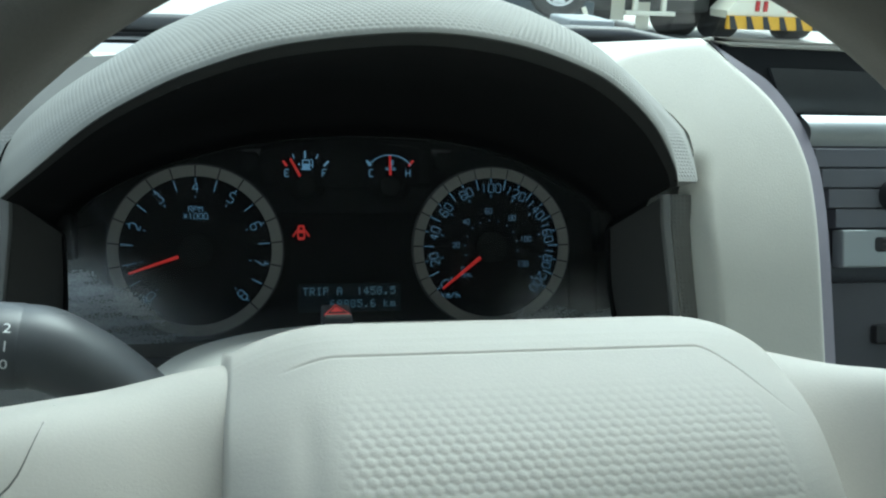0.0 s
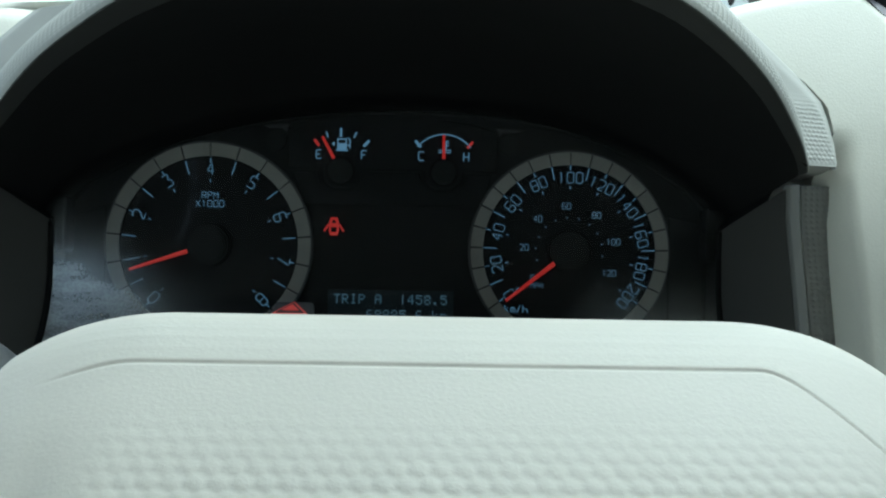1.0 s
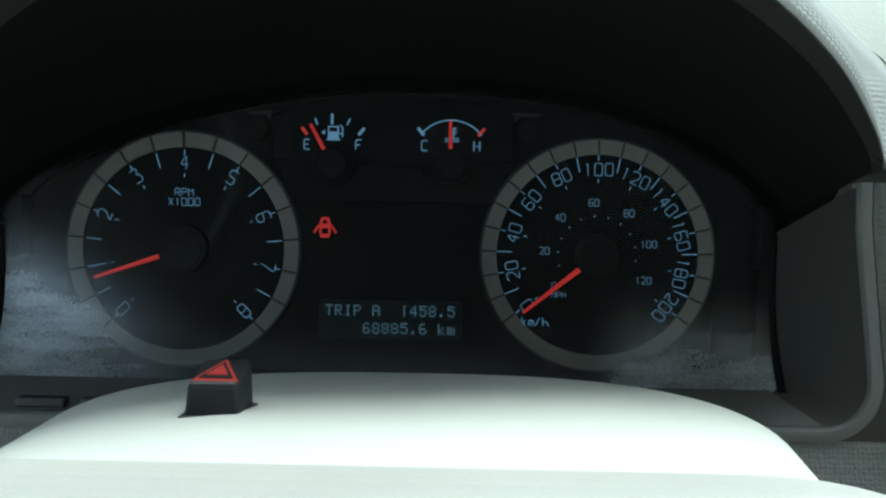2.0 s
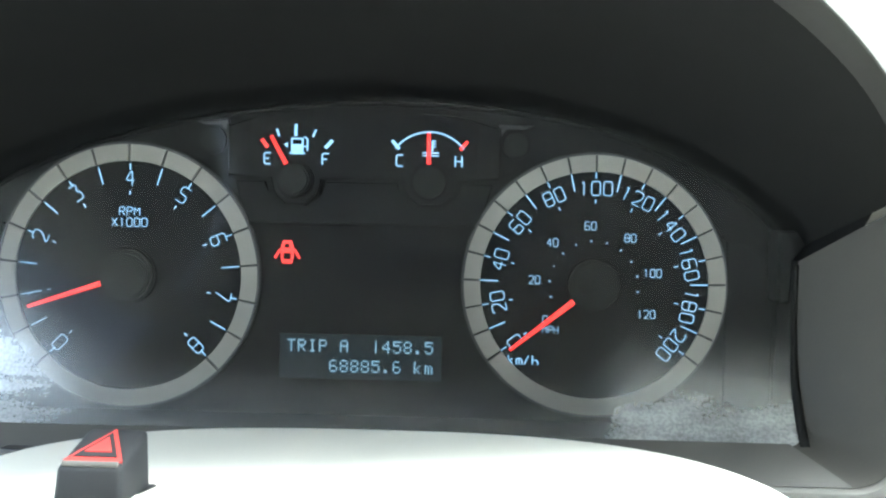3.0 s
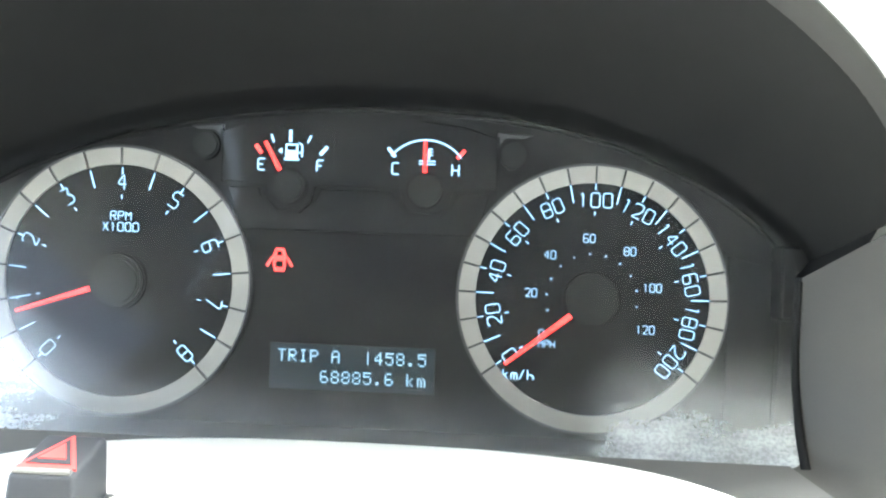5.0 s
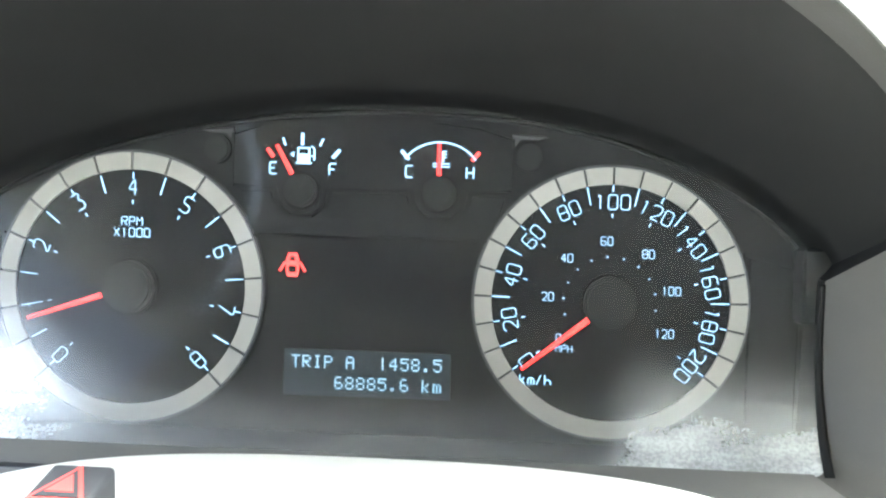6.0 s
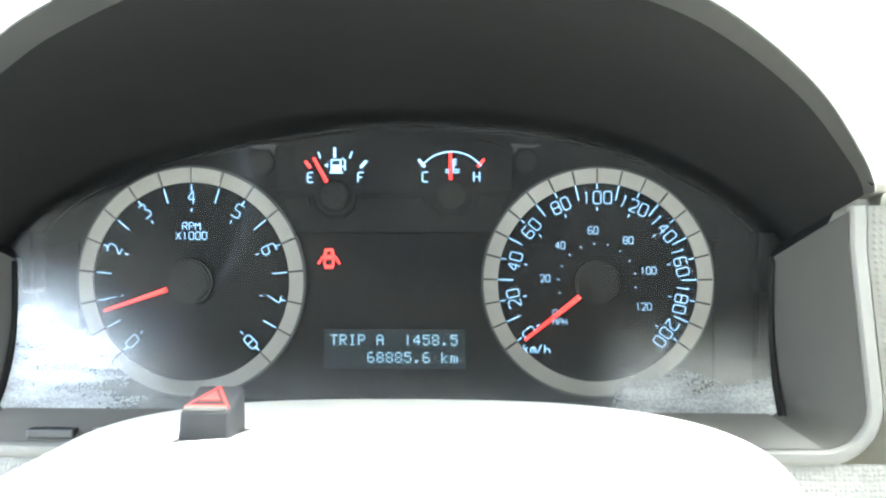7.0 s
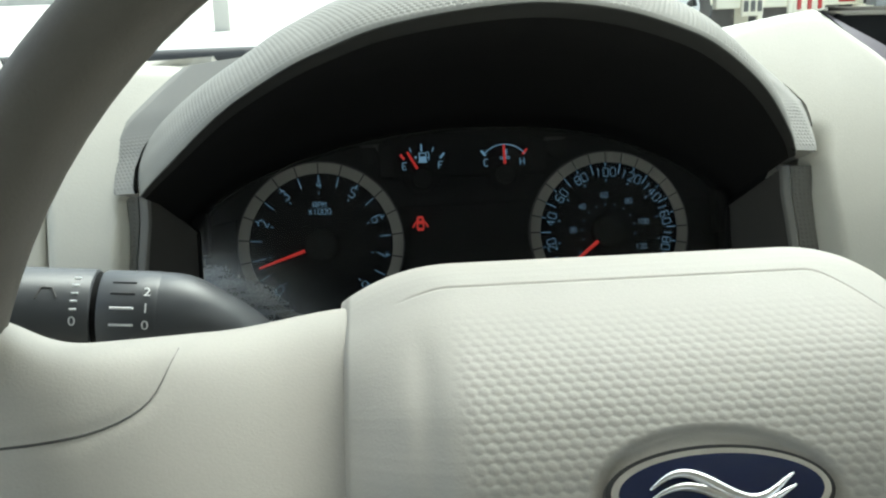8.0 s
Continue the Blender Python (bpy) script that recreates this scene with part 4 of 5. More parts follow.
wing_face, wing_trim = wing(1, TOP_EDGE, -0.046, 0.0045, True)
part("wing", wing_face, CREAM_DASH, dash, "cream grained wing", smooth=60)
part("wing_edge", wing_trim, PURPLE_TRIM, dash, "violet grey edge trim", smooth=50)
part("wing", wing(-1, LEFT_EDGE, -0.043, 0.008), CREAM_DASH, dash, "cream grained wing", smooth=60)
LEFT2 = [(-0.2575, -0.30), (-0.2575, 0.087), (-0.266, 0.100), (-0.33, 0.097), (-0.52, 0.085), (-0.52, -0.30)]
part("outer_panel", prism(LEFT2, -0.036, 0.5, 0.006, 3, shear=0.16), CREAM_DASH, dash, smooth=60)
vb = box(-0.365, -0.282, -0.0375, -0.03, -0.06, 0.03, 0.006, 3)
vent_l = part("side_vent", vb, BLACK, dash, "black side air vent", smooth=40)
for k in range(5):
    part("vane", box(-0.358, -0.288, -0.0415, -0.036, -0.05 + 0.016 * k, -0.047 + 0.016 * k, 0.001), GREY, vent_l)
part("top_pad", sheet(lambda u, v: (-0.62 + 1.72 * u, 0.10 + 0.46 * v, 0.105 + 0.075 * v - 0.03 * (abs(u - 0.36) * 1.6) ** 2), span(0, 1, 25), span(0, 1, 9)), CREAM_DASH, dash, smooth=180)
part("knee_panel", box(-0.52, 0.29, -0.03, 0.0, -0.42, -0.16, 0.01), CREAM_SMOOTH, dash, smooth=40)

# ---- centre stack ----
stack = thing("centre_stack", "dark grey centre stack with a small screen and silver trim", "centre console", (0.40, 0.02, -0.3), SIDES)
SLAT = surface("slat_plastic", (0.150, 0.153, 0.172), 0.45, vary=0.06, blotch=30, grain=1600, bump=0.15, depth=0.0002)
XR = 0.56
part("screen_cowl", prism([(0.235, 0.1345), (0.25, 0.1305), (XR, 0.1245), (XR, 0.1302), (0.235, 0.1360)], -0.002, 0.25, 0.0024, 4, shear=0.12), CREAM_DASH, stack, "cream screen cowl", smooth=40)
part("body", prism([(0.250, 0.128), (XR, 0.124), (XR, -0.35), (0.30, -0.35), (0.291, 0.02)], 0.004, 0.2, 0.002, 2), STACK, stack, smooth=40)
part("screen_recess", prism([(0.262, 0.0850), (XR, 0.0850), (XR, 0.1262), (0.244, 0.1320)], 0.0012, 0.02), SWITCH, stack, "black recess round the screen")
part("screen", prism([(0.290, 0.0868), (0.545, 0.0868), (0.545, 0.1130), (0.278, 0.1172)], -0.0015, 0.006, 0.001, 2), SCREEN, stack, "dark glossy screen", smooth=40)
part("trim_bar", sheet(lambda u, v: (0.288 + 0.271 * u + 0.006 * v, -0.016 - 0.012 * math.sin(math.pi * (0.15 + 0.75 * v)), 0.0835 - 0.0195 * v), span(0, 1, 9), span(0, 1, 9)), SILVER, stack, "silver trim bar", smooth=180)
for k in range(4):
    zt = 0.0632 - 0.0133 * k
    part("slat_panel", box(0.304 + 0.005 * k, XR, -0.0125, -0.003, zt - 0.0124, zt, 0.0007), SLAT, stack)
vc = box(0.3220, XR, -0.016, -0.003, -0.0150, 0.0097, 0.0015, 3)
vent = part("air_vent", vc, SILVER, stack, "silver framed air vent", smooth=40)
part("vent_mouth", box(0.345, XR, -0.0175, -0.010, -0.0055, 0.0055, 0.003, 2), BLACK, vent, smooth=40)
for k in range(3):
    part("vane", box(0.350, XR, -0.0185, -0.012, -0.0040 + 0.0035 * k, -0.0030 + 0.0035 * k, 0.0004, 1), GREY, vent)
part("vent_knob", tube([(0.361, -0.024, 0.032), (0.361, -0.022, 0.032), (0.361, -0.005, 0.032)], [0.0085, 0.0098, 0.0105], 24), BLACK, vent, "black round vent knob", smooth=40)
part("lower_face", box(0.304, XR, -0.012, -0.003, -0.30, -0.0252, 0.0012, 2), STACK, stack, smooth=40)
btn = part("button", box(0.345, 0.41, -0.0185, -0.010, -0.066, -0.053, 0.0025, 2), BLACK, stack, smooth=40)
part("button_mark", lettering("U", 0.0040, 0.3640, -0.0188, -0.0600), WHITE_PRINT, btn)

# ---- steering column cover and hazard switch ----
shroud = thing("steering_column_cover", "cream moulded steering column cover", "column cover", (0.005, -0.15, -0.10), COLUMN @ Matrix.Translation((0, 0, -0.0065)))


def shroud_point(u, v):
    """u across, v from the dashboard to the wheel."""
    a = math.pi * (1.06 - 1.12 * u)
    c, s = math.cos(a), math.sin(a)
    half = (0.137 if c < 0 else 0.1285) - 0.030 * v
    px = 0.0105 + half * math.copysign(abs(c) ** 0.72, c)
    pz = -0.100 + (0.0565 + 0.0120 * v) * (math.copysign(abs(s) ** 0.62, s))
    edge = max(0.0, 1 - v / 0.06)
    return (px * (1 - 0.02 * edge), -0.078 - 0.185 * v, pz - 0.004 * edge ** 2)


part("upper_shell", sheet(shroud_point, span(0, 1, 61), span(0, 1, 31)), CREAM_SMOOTH, shroud, smooth=180)
part("front_end", tube([(0.006, -0.0785, -0.105), (0.006, -0.082, -0.105)], [0.055, 0.060], 32), CREAM_SMOOTH, shroud, smooth=60)
part("lower_shell", box(-0.085, 0.097, -0.245, -0.08, -0.16, -0.105, 0.02, 4), CREAM_SMOOTH, shroud, smooth=60)

HX, HY, HZ = -0.0218, -0.2010, -0.0300
hazard = thing("hazard_switch", "black hazard switch with a red triangle on the column cover", "switch", (HX, HY, HZ))
hb = bmesh.new()
low = [(-0.0062, -0.0080), (0.0062, -0.0080), (0.0062, 0.0080), (-0.0062, 0.0080)]
hv = [hb.verts.new((HX + x, HY + y, HZ)) for x, y in low] + [hb.verts.new((HX + x * 0.93, HY + y * (0.86 if y < 0 else 1.0), HZ + (0.0072 if y < 0 else 0.0112))) for x, y in low]
for f in ((0, 1, 2, 3), (4, 5, 6, 7), (0, 1, 5, 4), (1, 2, 6, 5), (2, 3, 7, 6), (3, 0, 4, 7)):
    hb.faces.new([hv[i] for i in f])
bmesh.ops.bevel(hb, geom=list(hb.edges), offset=0.0010, segments=3, profile=0.5, affect="EDGES")
part("button", hb, SWITCH, hazard, smooth=40)
part("bezel", box(HX - 0.0076, HX + 0.0076, HY - 0.0094, HY + 0.0094, HZ - 0.004, HZ + 0.0006, 0.0010, 2), BLACK, hazard, smooth=40)


def on_button(a, b, lift=0.0004):
    """A point on the sloping top of the switch: a across, b towards the dials (metres)."""
    f = (b + 0.00688) / (0.0080 + 0.00688)
    return (HX + a, HY + b, HZ + 0.0072 + 0.004 * f + lift)


def tri(k, lift, bm):
    pts = [(-0.0054 * k, -0.0049 * k - 0.0002), (0.0054 * k, -0.0049 * k - 0.0002), (0, 0.0072 * k - 0.0002)]
    t = [bm.verts.new(on_button(a, b, lift)) for a, b in pts]
    d = [bm.verts.new(on_button(a, b, -0.0004)) for a, b in pts]
    bm.faces.new(t)
    for i in range(3):
        bm.faces.new((t[i], t[(i + 1) % 3], d[(i + 1) % 3], d[i]))
    return bm


sym = part("triangle", tri(1.0, 0.0003, bmesh.new()), RED_PRINT, hazard, "red warning triangle")
part("triangle_gap", tri(0.74, 0.0005, bmesh.new()), SWITCH, sym)
part("triangle_core", tri(0.46, 0.0007, bmesh.new()), RED_PRINT, sym)
# a grey bar paints the highlight on the switch's front edge
part("edge_highlight", tube([on_button(-0.0050, -0.0060, 0.0001), on_button(0.0050, -0.0060, 0.0001)], 0.0006, 8), GREY, hazard, "painted grey highlight along the front edge")

# ---- steering wheel ----
WX, WZ = 0.006, -0.090
RX, RY, RZ = 0.0031, -0.312, -0.0928
wheel = thing("steering_wheel", "cream leather steering wheel with a dimpled centre pad", "steering wheel", (WX, -0.29, WZ), WHEEL)
rim = bmesh.new()
rim_path = [(RX + 0.1953 * math.cos(2 * math.pi * i / 96), RZ + 0.2134 * math.sin(2 * math.pi * i / 96), 2 * math.pi * i / 96) for i in range(96)]
rr = []
for x, z, a in rim_path:
    rr.append([rim.verts.new((x + 0.0145 * math.cos(b) * math.cos(a), RY + 0.0165 * math.sin(b), z + 0.0145 * math.cos(b) * math.sin(a))) for b in [2 * math.pi * k / 18 for k in range(18)]])
for i in range(96):
    p, q = rr[i], rr[(i + 1) % 96]
    for k in range(18):
        rim.faces.new((p[k], p[(k + 1) % 18], q[(k + 1) % 18], q[k]))
part("rim", rim, RIM_LEATHER, wheel, "grained leather rim", smooth=180)

PROFILE = [(0.0, -0.236, -0.0360), (0.08, -0.246, -0.0292), (0.17, -0.260, -0.0272), (0.25, -0.2715, -0.0312), (0.31, -0.281, -0.0385), (0.40, -0.295, -0.0490),
           (0.50, -0.3100, -0.0620), (0.60, -0.3240, -0.0760), (0.70, -0.3350, -0.0910), (0.80, -0.3420, -0.1080), (0.90, -0.3420, -0.1290), (1.0, -0.325, -0.152)]
PX0, PX1 = -0.081, 0.113
PC = (PX0 + PX1) / 2


def pad_profile(v):
    y = z = w = 0.0
    for k in range(-2, 3):
        a, b = lerp_table(v + 0.022 * k, PROFILE)
        g = (1, 2, 3, 2, 1)[k + 2]
        y, z, w = y + a * g, z + b * g, w + g
    return y / w, z / w


def pad_point(u, v):
    x = PX0 + (PX1 - PX0) * u
    y, z = pad_profile(v)
    e = abs(x - PC) / ((PX1 - PX0) / 2)
    side = max(0.0, (e - 0.58) / 0.42)
    y += (0.008 + 0.020 * smooth_step(0.35, 0.70, v)) * side ** 1.9 + 0.018 * smooth_step(0.955, 1.0, e)
    z -= 0.014 * side ** 2.2 * smooth_step(0.75, 0.2, v)
    # seam of the cover, and dimples below it
    sx0, sx1 = -0.064, 0.088
    seam_v = 0.296 + 0.17 * smooth_step(0.074, 0.104, x) + 0.02 * smooth_step(-0.045, -0.065, x)
    d = abs(v - seam_v)
    if sx0 < x < sx1 + 0.014:
        dip = math.exp(-(d / 0.0024) ** 2) * 0.00050 * smooth_step(sx0, sx0 + 0.012, x) * smooth_step(sx1 + 0.014, sx1, x)
        y, z = y + dip * 0.6, z - dip * 0.8
    y += 0.0014 * math.exp(-((x + 0.0545) / 0.0045) ** 2) * smooth_step(0.36, 0.52, v)
    fade = smooth_step(0.35, 0.50, v) * smooth_step(-0.0480, -0.0400, x) * smooth_step(0.0880, 0.0840, x)
    ov = math.hypot((x - 0.0196) / 0.0340, (z + 0.0992) / 0.0178)
    fade *= smooth_step(0.98, 1.02, ov)
    if fade > 0:
        h = hexes(x, v * 0.19, 0.0038)
        y, z = y - 0.00027 * h * fade, z + 0.00022 * h * fade
    if ov < 1.0:
        dish = smooth_step(1.0, 0.85, ov) * 0.0020
        y, z = y + dish, z - dish * 0.3
    return (x, y, z)


part("centre_pad", sheet(pad_point, span(0, 1, 360), span(0, 1, 440)), CREAM, wheel, "cream dimpled centre pad", smooth=180)
part("hub_core", box(PX0 + 0.03, PX1 - 0.03, -0.295, -0.24, -0.15, -0.07, 0.02, 4), CREAM_SMOOTH, wheel, smooth=60)


def spoke(s):
    """A flat arm from the pad to the rim, with the joint line of a blank switch panel. s: -1 or 1."""
    x0, x1 = (PX0 + 0.006, RX - 0.1825) if s < 0 else (PX1 - 0.006, RX + 0.1825)
    e = -0.1260 if s < 0 else 0.1450
    joint = spline([(e, -0.0440), (e + 0.003 * s, -0.0560), (e + 0.0075 * s, -0.0680), (e + 0.018 * s, -0.0745), (e + 0.036 * s, -0.0770), (e + 0.070 * s, -0.0790)], 4)

    def fn(u, v):
        x = x0 + (x1 - x0) * u
        a = 2 * math.pi * v
        flare = smooth_step(0.70, 1.0, u)
        near = smooth_step(0.45, 0.0, u)
        zc, hz = -0.0885, 0.0395 + 0.0055 * near + 0.010 * flare ** 2
        yc, hy = -0.2790 - 0.033 * smooth_step(0.1, 1.0, u), 0.0200 - 0.007 * flare
        c, n = math.cos(a), math.sin(a)
        dz = hz * math.copysign(abs(n) ** 0.5, n)
        y = yc + hy * math.copysign(abs(c) ** 0.6, c) + dz * (0.60 - 0.45 * smooth_step(0.2, 0.9, u))
        if c < 0.15:
            y += 0.0008 * math.exp(-(near_line(x, zc + dz, joint) / 0.0028) ** 2)
        return (x, y, zc + dz)
    line = []
    for x, z in joint:
        u, zc = (x - x0) / (x1 - x0), -0.0885
        flare, near = smooth_step(0.70, 1.0, u), smooth_step(0.45, 0.0, u)
        hz = 0.0395 + 0.0055 * near + 0.010 * flare ** 2
        yc, hy = -0.2790 - 0.033 * smooth_step(0.1, 1.0, u), 0.0200 - 0.007 * flare
        dz = max(-hz, min(hz, z - zc))
        n = (abs(dz) / hz) ** 2
        line.append((x, yc - hy * (1 - n * n) ** 0.3 + dz * (0.60 - 0.45 * smooth_step(0.2, 0.9, u)) + 0.0008, z))
    gap = tube(line[2:], [0.0001 + 0.0004 * min(1, i / 12) for i in range(len(line) - 2)], 8)
    return sheet(fn, span(0, 1, 170), span(0, 1, 210)), gap


for s in (-1, 1):
    arm, gap = spoke(s)
    arm = part("spoke", arm, CREAM, wheel, smooth=180)
    part("joint_gap", gap, GREY, arm, "dark joint line", smooth=180)

# oval badge on the pad
EX, EY, EZ = 0.0196, -0.3388, -0.0992
tilt = Matrix.Translation((EX, EY, EZ)) @ Matrix.Rotation(radians(-28), 4, "X")


def oval(a, b, y0, y1, seg=64, dome=0.0):
    bm = bmesh.new()
    rows = [[bm.verts.new((a * k * math.cos(2 * math.pi * i / seg), y0 - dome * (1 - k * k), b * k * math.sin(2 * math.pi * i / seg))) for i in range(seg)] for k in (1.0, 0.75, 0.5, 0.25)]
    rows.insert(0, [bm.verts.new((a * math.cos(2 * math.pi * i / seg), y1, b * math.sin(2 * math.pi * i / seg))) for i in range(seg)])
    for p, q in zip(rows, rows[1:]):
        for i in range(seg):
            bm.faces.new((p[i], p[(i + 1) % seg], q[(i + 1) % seg], q[i]))
    bm.faces.new(rows[-1])
    bmesh.ops.transform(bm, matrix=tilt, verts=bm.verts)
    return bm


badge = part("badge", oval(0.0302, 0.0136, -0.0012, 0.002), BLACK, wheel, "blue oval badge with a chrome edge", smooth=40)
part("badge_edge", oval(0.0288, 0.0124, -0.0020, 0.0), CHROME, badge, "chrome edge", smooth=40)
part("badge_field", oval(0.0268, 0.0106, -0.0026, -0.001, dome=0.0008), EMBLEM_BLUE, badge, "dark blue field", smooth=40)
sw = bmesh.new()
for dz, amp in ((0.0, 0.0042), (-0.0026, 0.0030)):
    tube([(-0.019 + 0.038 * i / 24, -0.0040, dz + 0.0008 + amp * math.sin(i / 24 * 2.2 * math.pi)) for i in range(25)], [0.0004 + 0.0015 * math.sin(math.pi * i / 24) for i in range(25)], 8, bm=sw)
bmesh.ops.transform(sw, matrix=tilt, verts=sw.verts)
part("badge_flourish", sw, CHROME, badge, "silver flourish", smooth=180)

# ---- indicator stalk ----
stalk = thing("indicator_stalk", "black indicator stalk with white light-switch markings", "control stalk", (-0.15, -0.19, -0.05), COLUMN)
AX0, AX1 = Vector((-0.152, -0.196, -0.0445)), Vector((-0.262, -0.206, -0.0345))
part("arm", tube(spline([(-0.085, -0.165, -0.098), (-0.100, -0.175, -0.084), (-0.114, -0.183, -0.070), (-0.127, -0.1895, -0.0575), (-0.139, -0.194, -0.0490), (-0.146, -0.1955, -0.0453), tuple(AX0)], 4), [0.0110 + 0.0070 * math.sin(math.pi / 2 * i / 24) for i in range(25)], 28), STALK, stalk, smooth=60)


def along(f):
    return AX0.lerp(AX1, f)


part("light_ring", tube([along(0.0), along(0.01), along(0.19), along(0.2)], [0.0180, 0.0184, 0.0184, 0.0178], 32), STALK, stalk, smooth=40)
part("ring_gap", tube([along(0.2), along(0.222)], [0.0172, 0.0172], 32), LINER, stalk, smooth=40)
part("end_barrel", tube([along(0.222), along(0.23), along(0.9), along(0.97), along(1.0)], [0.0178, 0.0186, 0.0190, 0.0165, 0.009], 32), STALK, stalk, smooth=50)
ax = (AX1 - AX0).normalized()
up = (Vector((0, 0, 1)) - ax * ax.z).normalized()
fr = ax.cross(up)
if fr.y > 0:
    fr = -fr


def on_stalk(f, deg, r):
    return along(f) + up * (r * math.cos(radians(deg))) + fr * (r * math.sin(radians(deg)))


def mark(f, deg, s, h, r):
    me = lettering(s, h, 0, 0, 0)
    out = up * math.cos(radians(deg)) + fr * math.sin(radians(deg))
    side = -ax
    tall = side.cross(out) * -1
    if tall.z < 0:
        tall = -tall
    m = Matrix((side, -out, tall)).transposed().to_4x4()
    m.translation = on_stalk(f, deg, r)
    me.transform(m)
    return me


for deg, s in ((61, "2"), (84, "1"), (107, "0")):
    part("numeral", mark(0.035, deg, s, 0.0042, 0.01865), WHITE_PRINT, stalk)
for deg in (45, 63, 84, 107):
    part("grip_line", tube([on_stalk(0.075, deg, 0.0183), on_stalk(0.155, deg, 0.0183)], 0.0006, 6), WHITE_PRINT if deg > 70 else BLACK, stalk)
for deg in (40, 53, 65, 76, 87):
    part("pointer_line", tube([on_stalk(0.262, deg, 0.0186), on_stalk(0.285, deg, 0.0186)], 0.0005, 6), WHITE_PRINT, stalk)
part("numeral", mark(0.275, 103, "0", 0.0042, 0.01905), WHITE_PRINT, stalk)
part("wiper_symbol", tube([on_stalk(0.33, 72, 0.0188), on_stalk(0.35, 58, 0.0188), on_stalk(0.385, 58, 0.0188), on_stalk(0.40, 74, 0.0188)], 0.0004, 6), GREY, stalk)

# ---- car shell round the camera ----
shell = thing("car", "grey car body with roof, pillars and sills round the seats", "car", (0.37, 0, 0.3), Matrix.Identity(4))
part("roof", sheet(lambda u, v: (-0.42 + 1.58 * u, -0.12 - 2.33 * v, 1.66 + 0.05 * math.sin(math.pi * u) + 0.03 * math.sin(math.pi * v)), span(0, 1, 15), span(0, 1, 15)), ROOF_LINER, shell, smooth=180)
for x, tx in ((-0.55, -0.42), (1.29, 1.16)):
    part("front_pillar", tube([(x, 0.75, 1.02), ((x + tx) / 2, 0.32, 1.36), (tx, -0.12, 1.66)], [0.05, 0.045, 0.045], 14), ROOF_LINER, shell, smooth=60)
    part("rear_pillar", tube([(x, -2.5, 1.0), (tx, -2.4, 1.66)], [0.09, 0.08], 14), ROOF_LINER, shell, smooth=60)
    part("centre_pillar", tube([(x, -0.75, 0.9), (tx, -0.75, 1.66)], [0.06, 0.05], 14), ROOF_LINER, shell, smooth=60)
part("floor_pan", box(-0.52, 1.26, -2.5, 0.9, 0.33, 0.4, 0.02), SEAT_GREY, shell)
for wx in (-0.42, 1.16):
    for wy in (1.05, -1.9):
        part("wheel", tube([(wx - 0.11, wy, 0.36), (wx - 0.09, wy, 0.36), (wx + 0.09, wy, 0.36), (wx + 0.11, wy, 0.36)], [0.33, 0.36, 0.36, 0.33], 32), RUBBER, shell, smooth=40)
part("firewall", box(-0.54, 1.28, 0.62, 0.7, 0.4, 1.06, 0.02), BLACK, shell)
part("door_panel", box(1.23, 1.29, -2.4, 0.7, 0.4, 1.0, 0.02), CREAM_SMOOTH, shell)
part("sill", box(-0.56, -0.46, -0.8, 0.7, 0.3, 0.48, 0.02), BODY_PAINT, shell)
part("rear_side", box(-0.56, -0.5, -2.5, -0.75, 0.4, 1.0, 0.02), CREAM_SMOOTH, shell)
part("tailgate", box(-0.5, 1.25, -2.55, -2.48, 0.4, 1.05, 0.02), CREAM_SMOOTH, shell)
part("bonnet", sheet(lambda u, v: (-0.45 + 1.64 * u, 0.92 + 0.85 * v, 1.07 + 0.015 * math.sin(math.pi * u) - 0.06 * v ** 2), span(0, 1, 15), span(0, 1, 9)), BODY_PAINT, shell, smooth=180)
part("nose", box(-0.45, 1.19, 1.74, 1.8, 0.3, 0.9, 0.03), BODY_PAINT, shell)
part("cowl", sheet(lambda u, v: (-0.56 + 1.86 * u, 0.70 + 0.24 * v + 0.05 * math.sin(math.pi * u), 1.124 - 0.01 * v - 0.03 * smooth_step(0.5, 0.62, u)), span(0, 1, 25), span(0, 1, 5)), BLACK, shell, "black cowl under the windscreen", smooth=180)
part("screen_seal", tube([(-0.55 + 1.84 * i / 24, 0.705 + 0.05 * math.sin(math.pi * i / 24), 1.1435 - 0.030 * smooth_step(0.53, 0.64, i / 24)) for i in range(25)], 0.012, 10), BLACK, shell, "black windscreen seal", smooth=180)
part("wiper_arm", tube([(-0.1, 0.80, 1.128), (0.25, 0.83, 1.140), (0.48, 0.83, 1.134)], 0.006, 8), BLACK, shell, "black wiper arm", smooth=180)
part("wiper_blade", box(-0.40, 0.05, 0.79, 0.805, 1.112, 1.136, 0.003), BLACK, shell, "black wiper blade")
part("bonnet_vent", box(0.60, 0.70, 1.50, 1.66, 1.088, 1.106, 0.006, 3), PLATE_GREY, shell, "grey raised bonnet moulding", smooth=50)
ws = part("windscreen", sheet(lambda u, v: (-0.53 + 1.82 * u + (0.11 - 0.22 * u) * v, 0.715 + 0.05 * math.sin(math.pi * u) - 0.835 * v, 1.12 + 0.54 * v + 0.02 * u * (1 - v)), span(0, 1, 21), span(0, 1, 9)), WINDSCREEN, shell, "clear windscreen", smooth=180)
ws.visible_shadow = False
ws.data.flip_normals()  # the inner side of the glass is its front
part("door_panel", box(-0.60, -0.52, -0.78, 0.66, 0.42, 0.98, 0.02), CREAM_SMOOTH, shell)
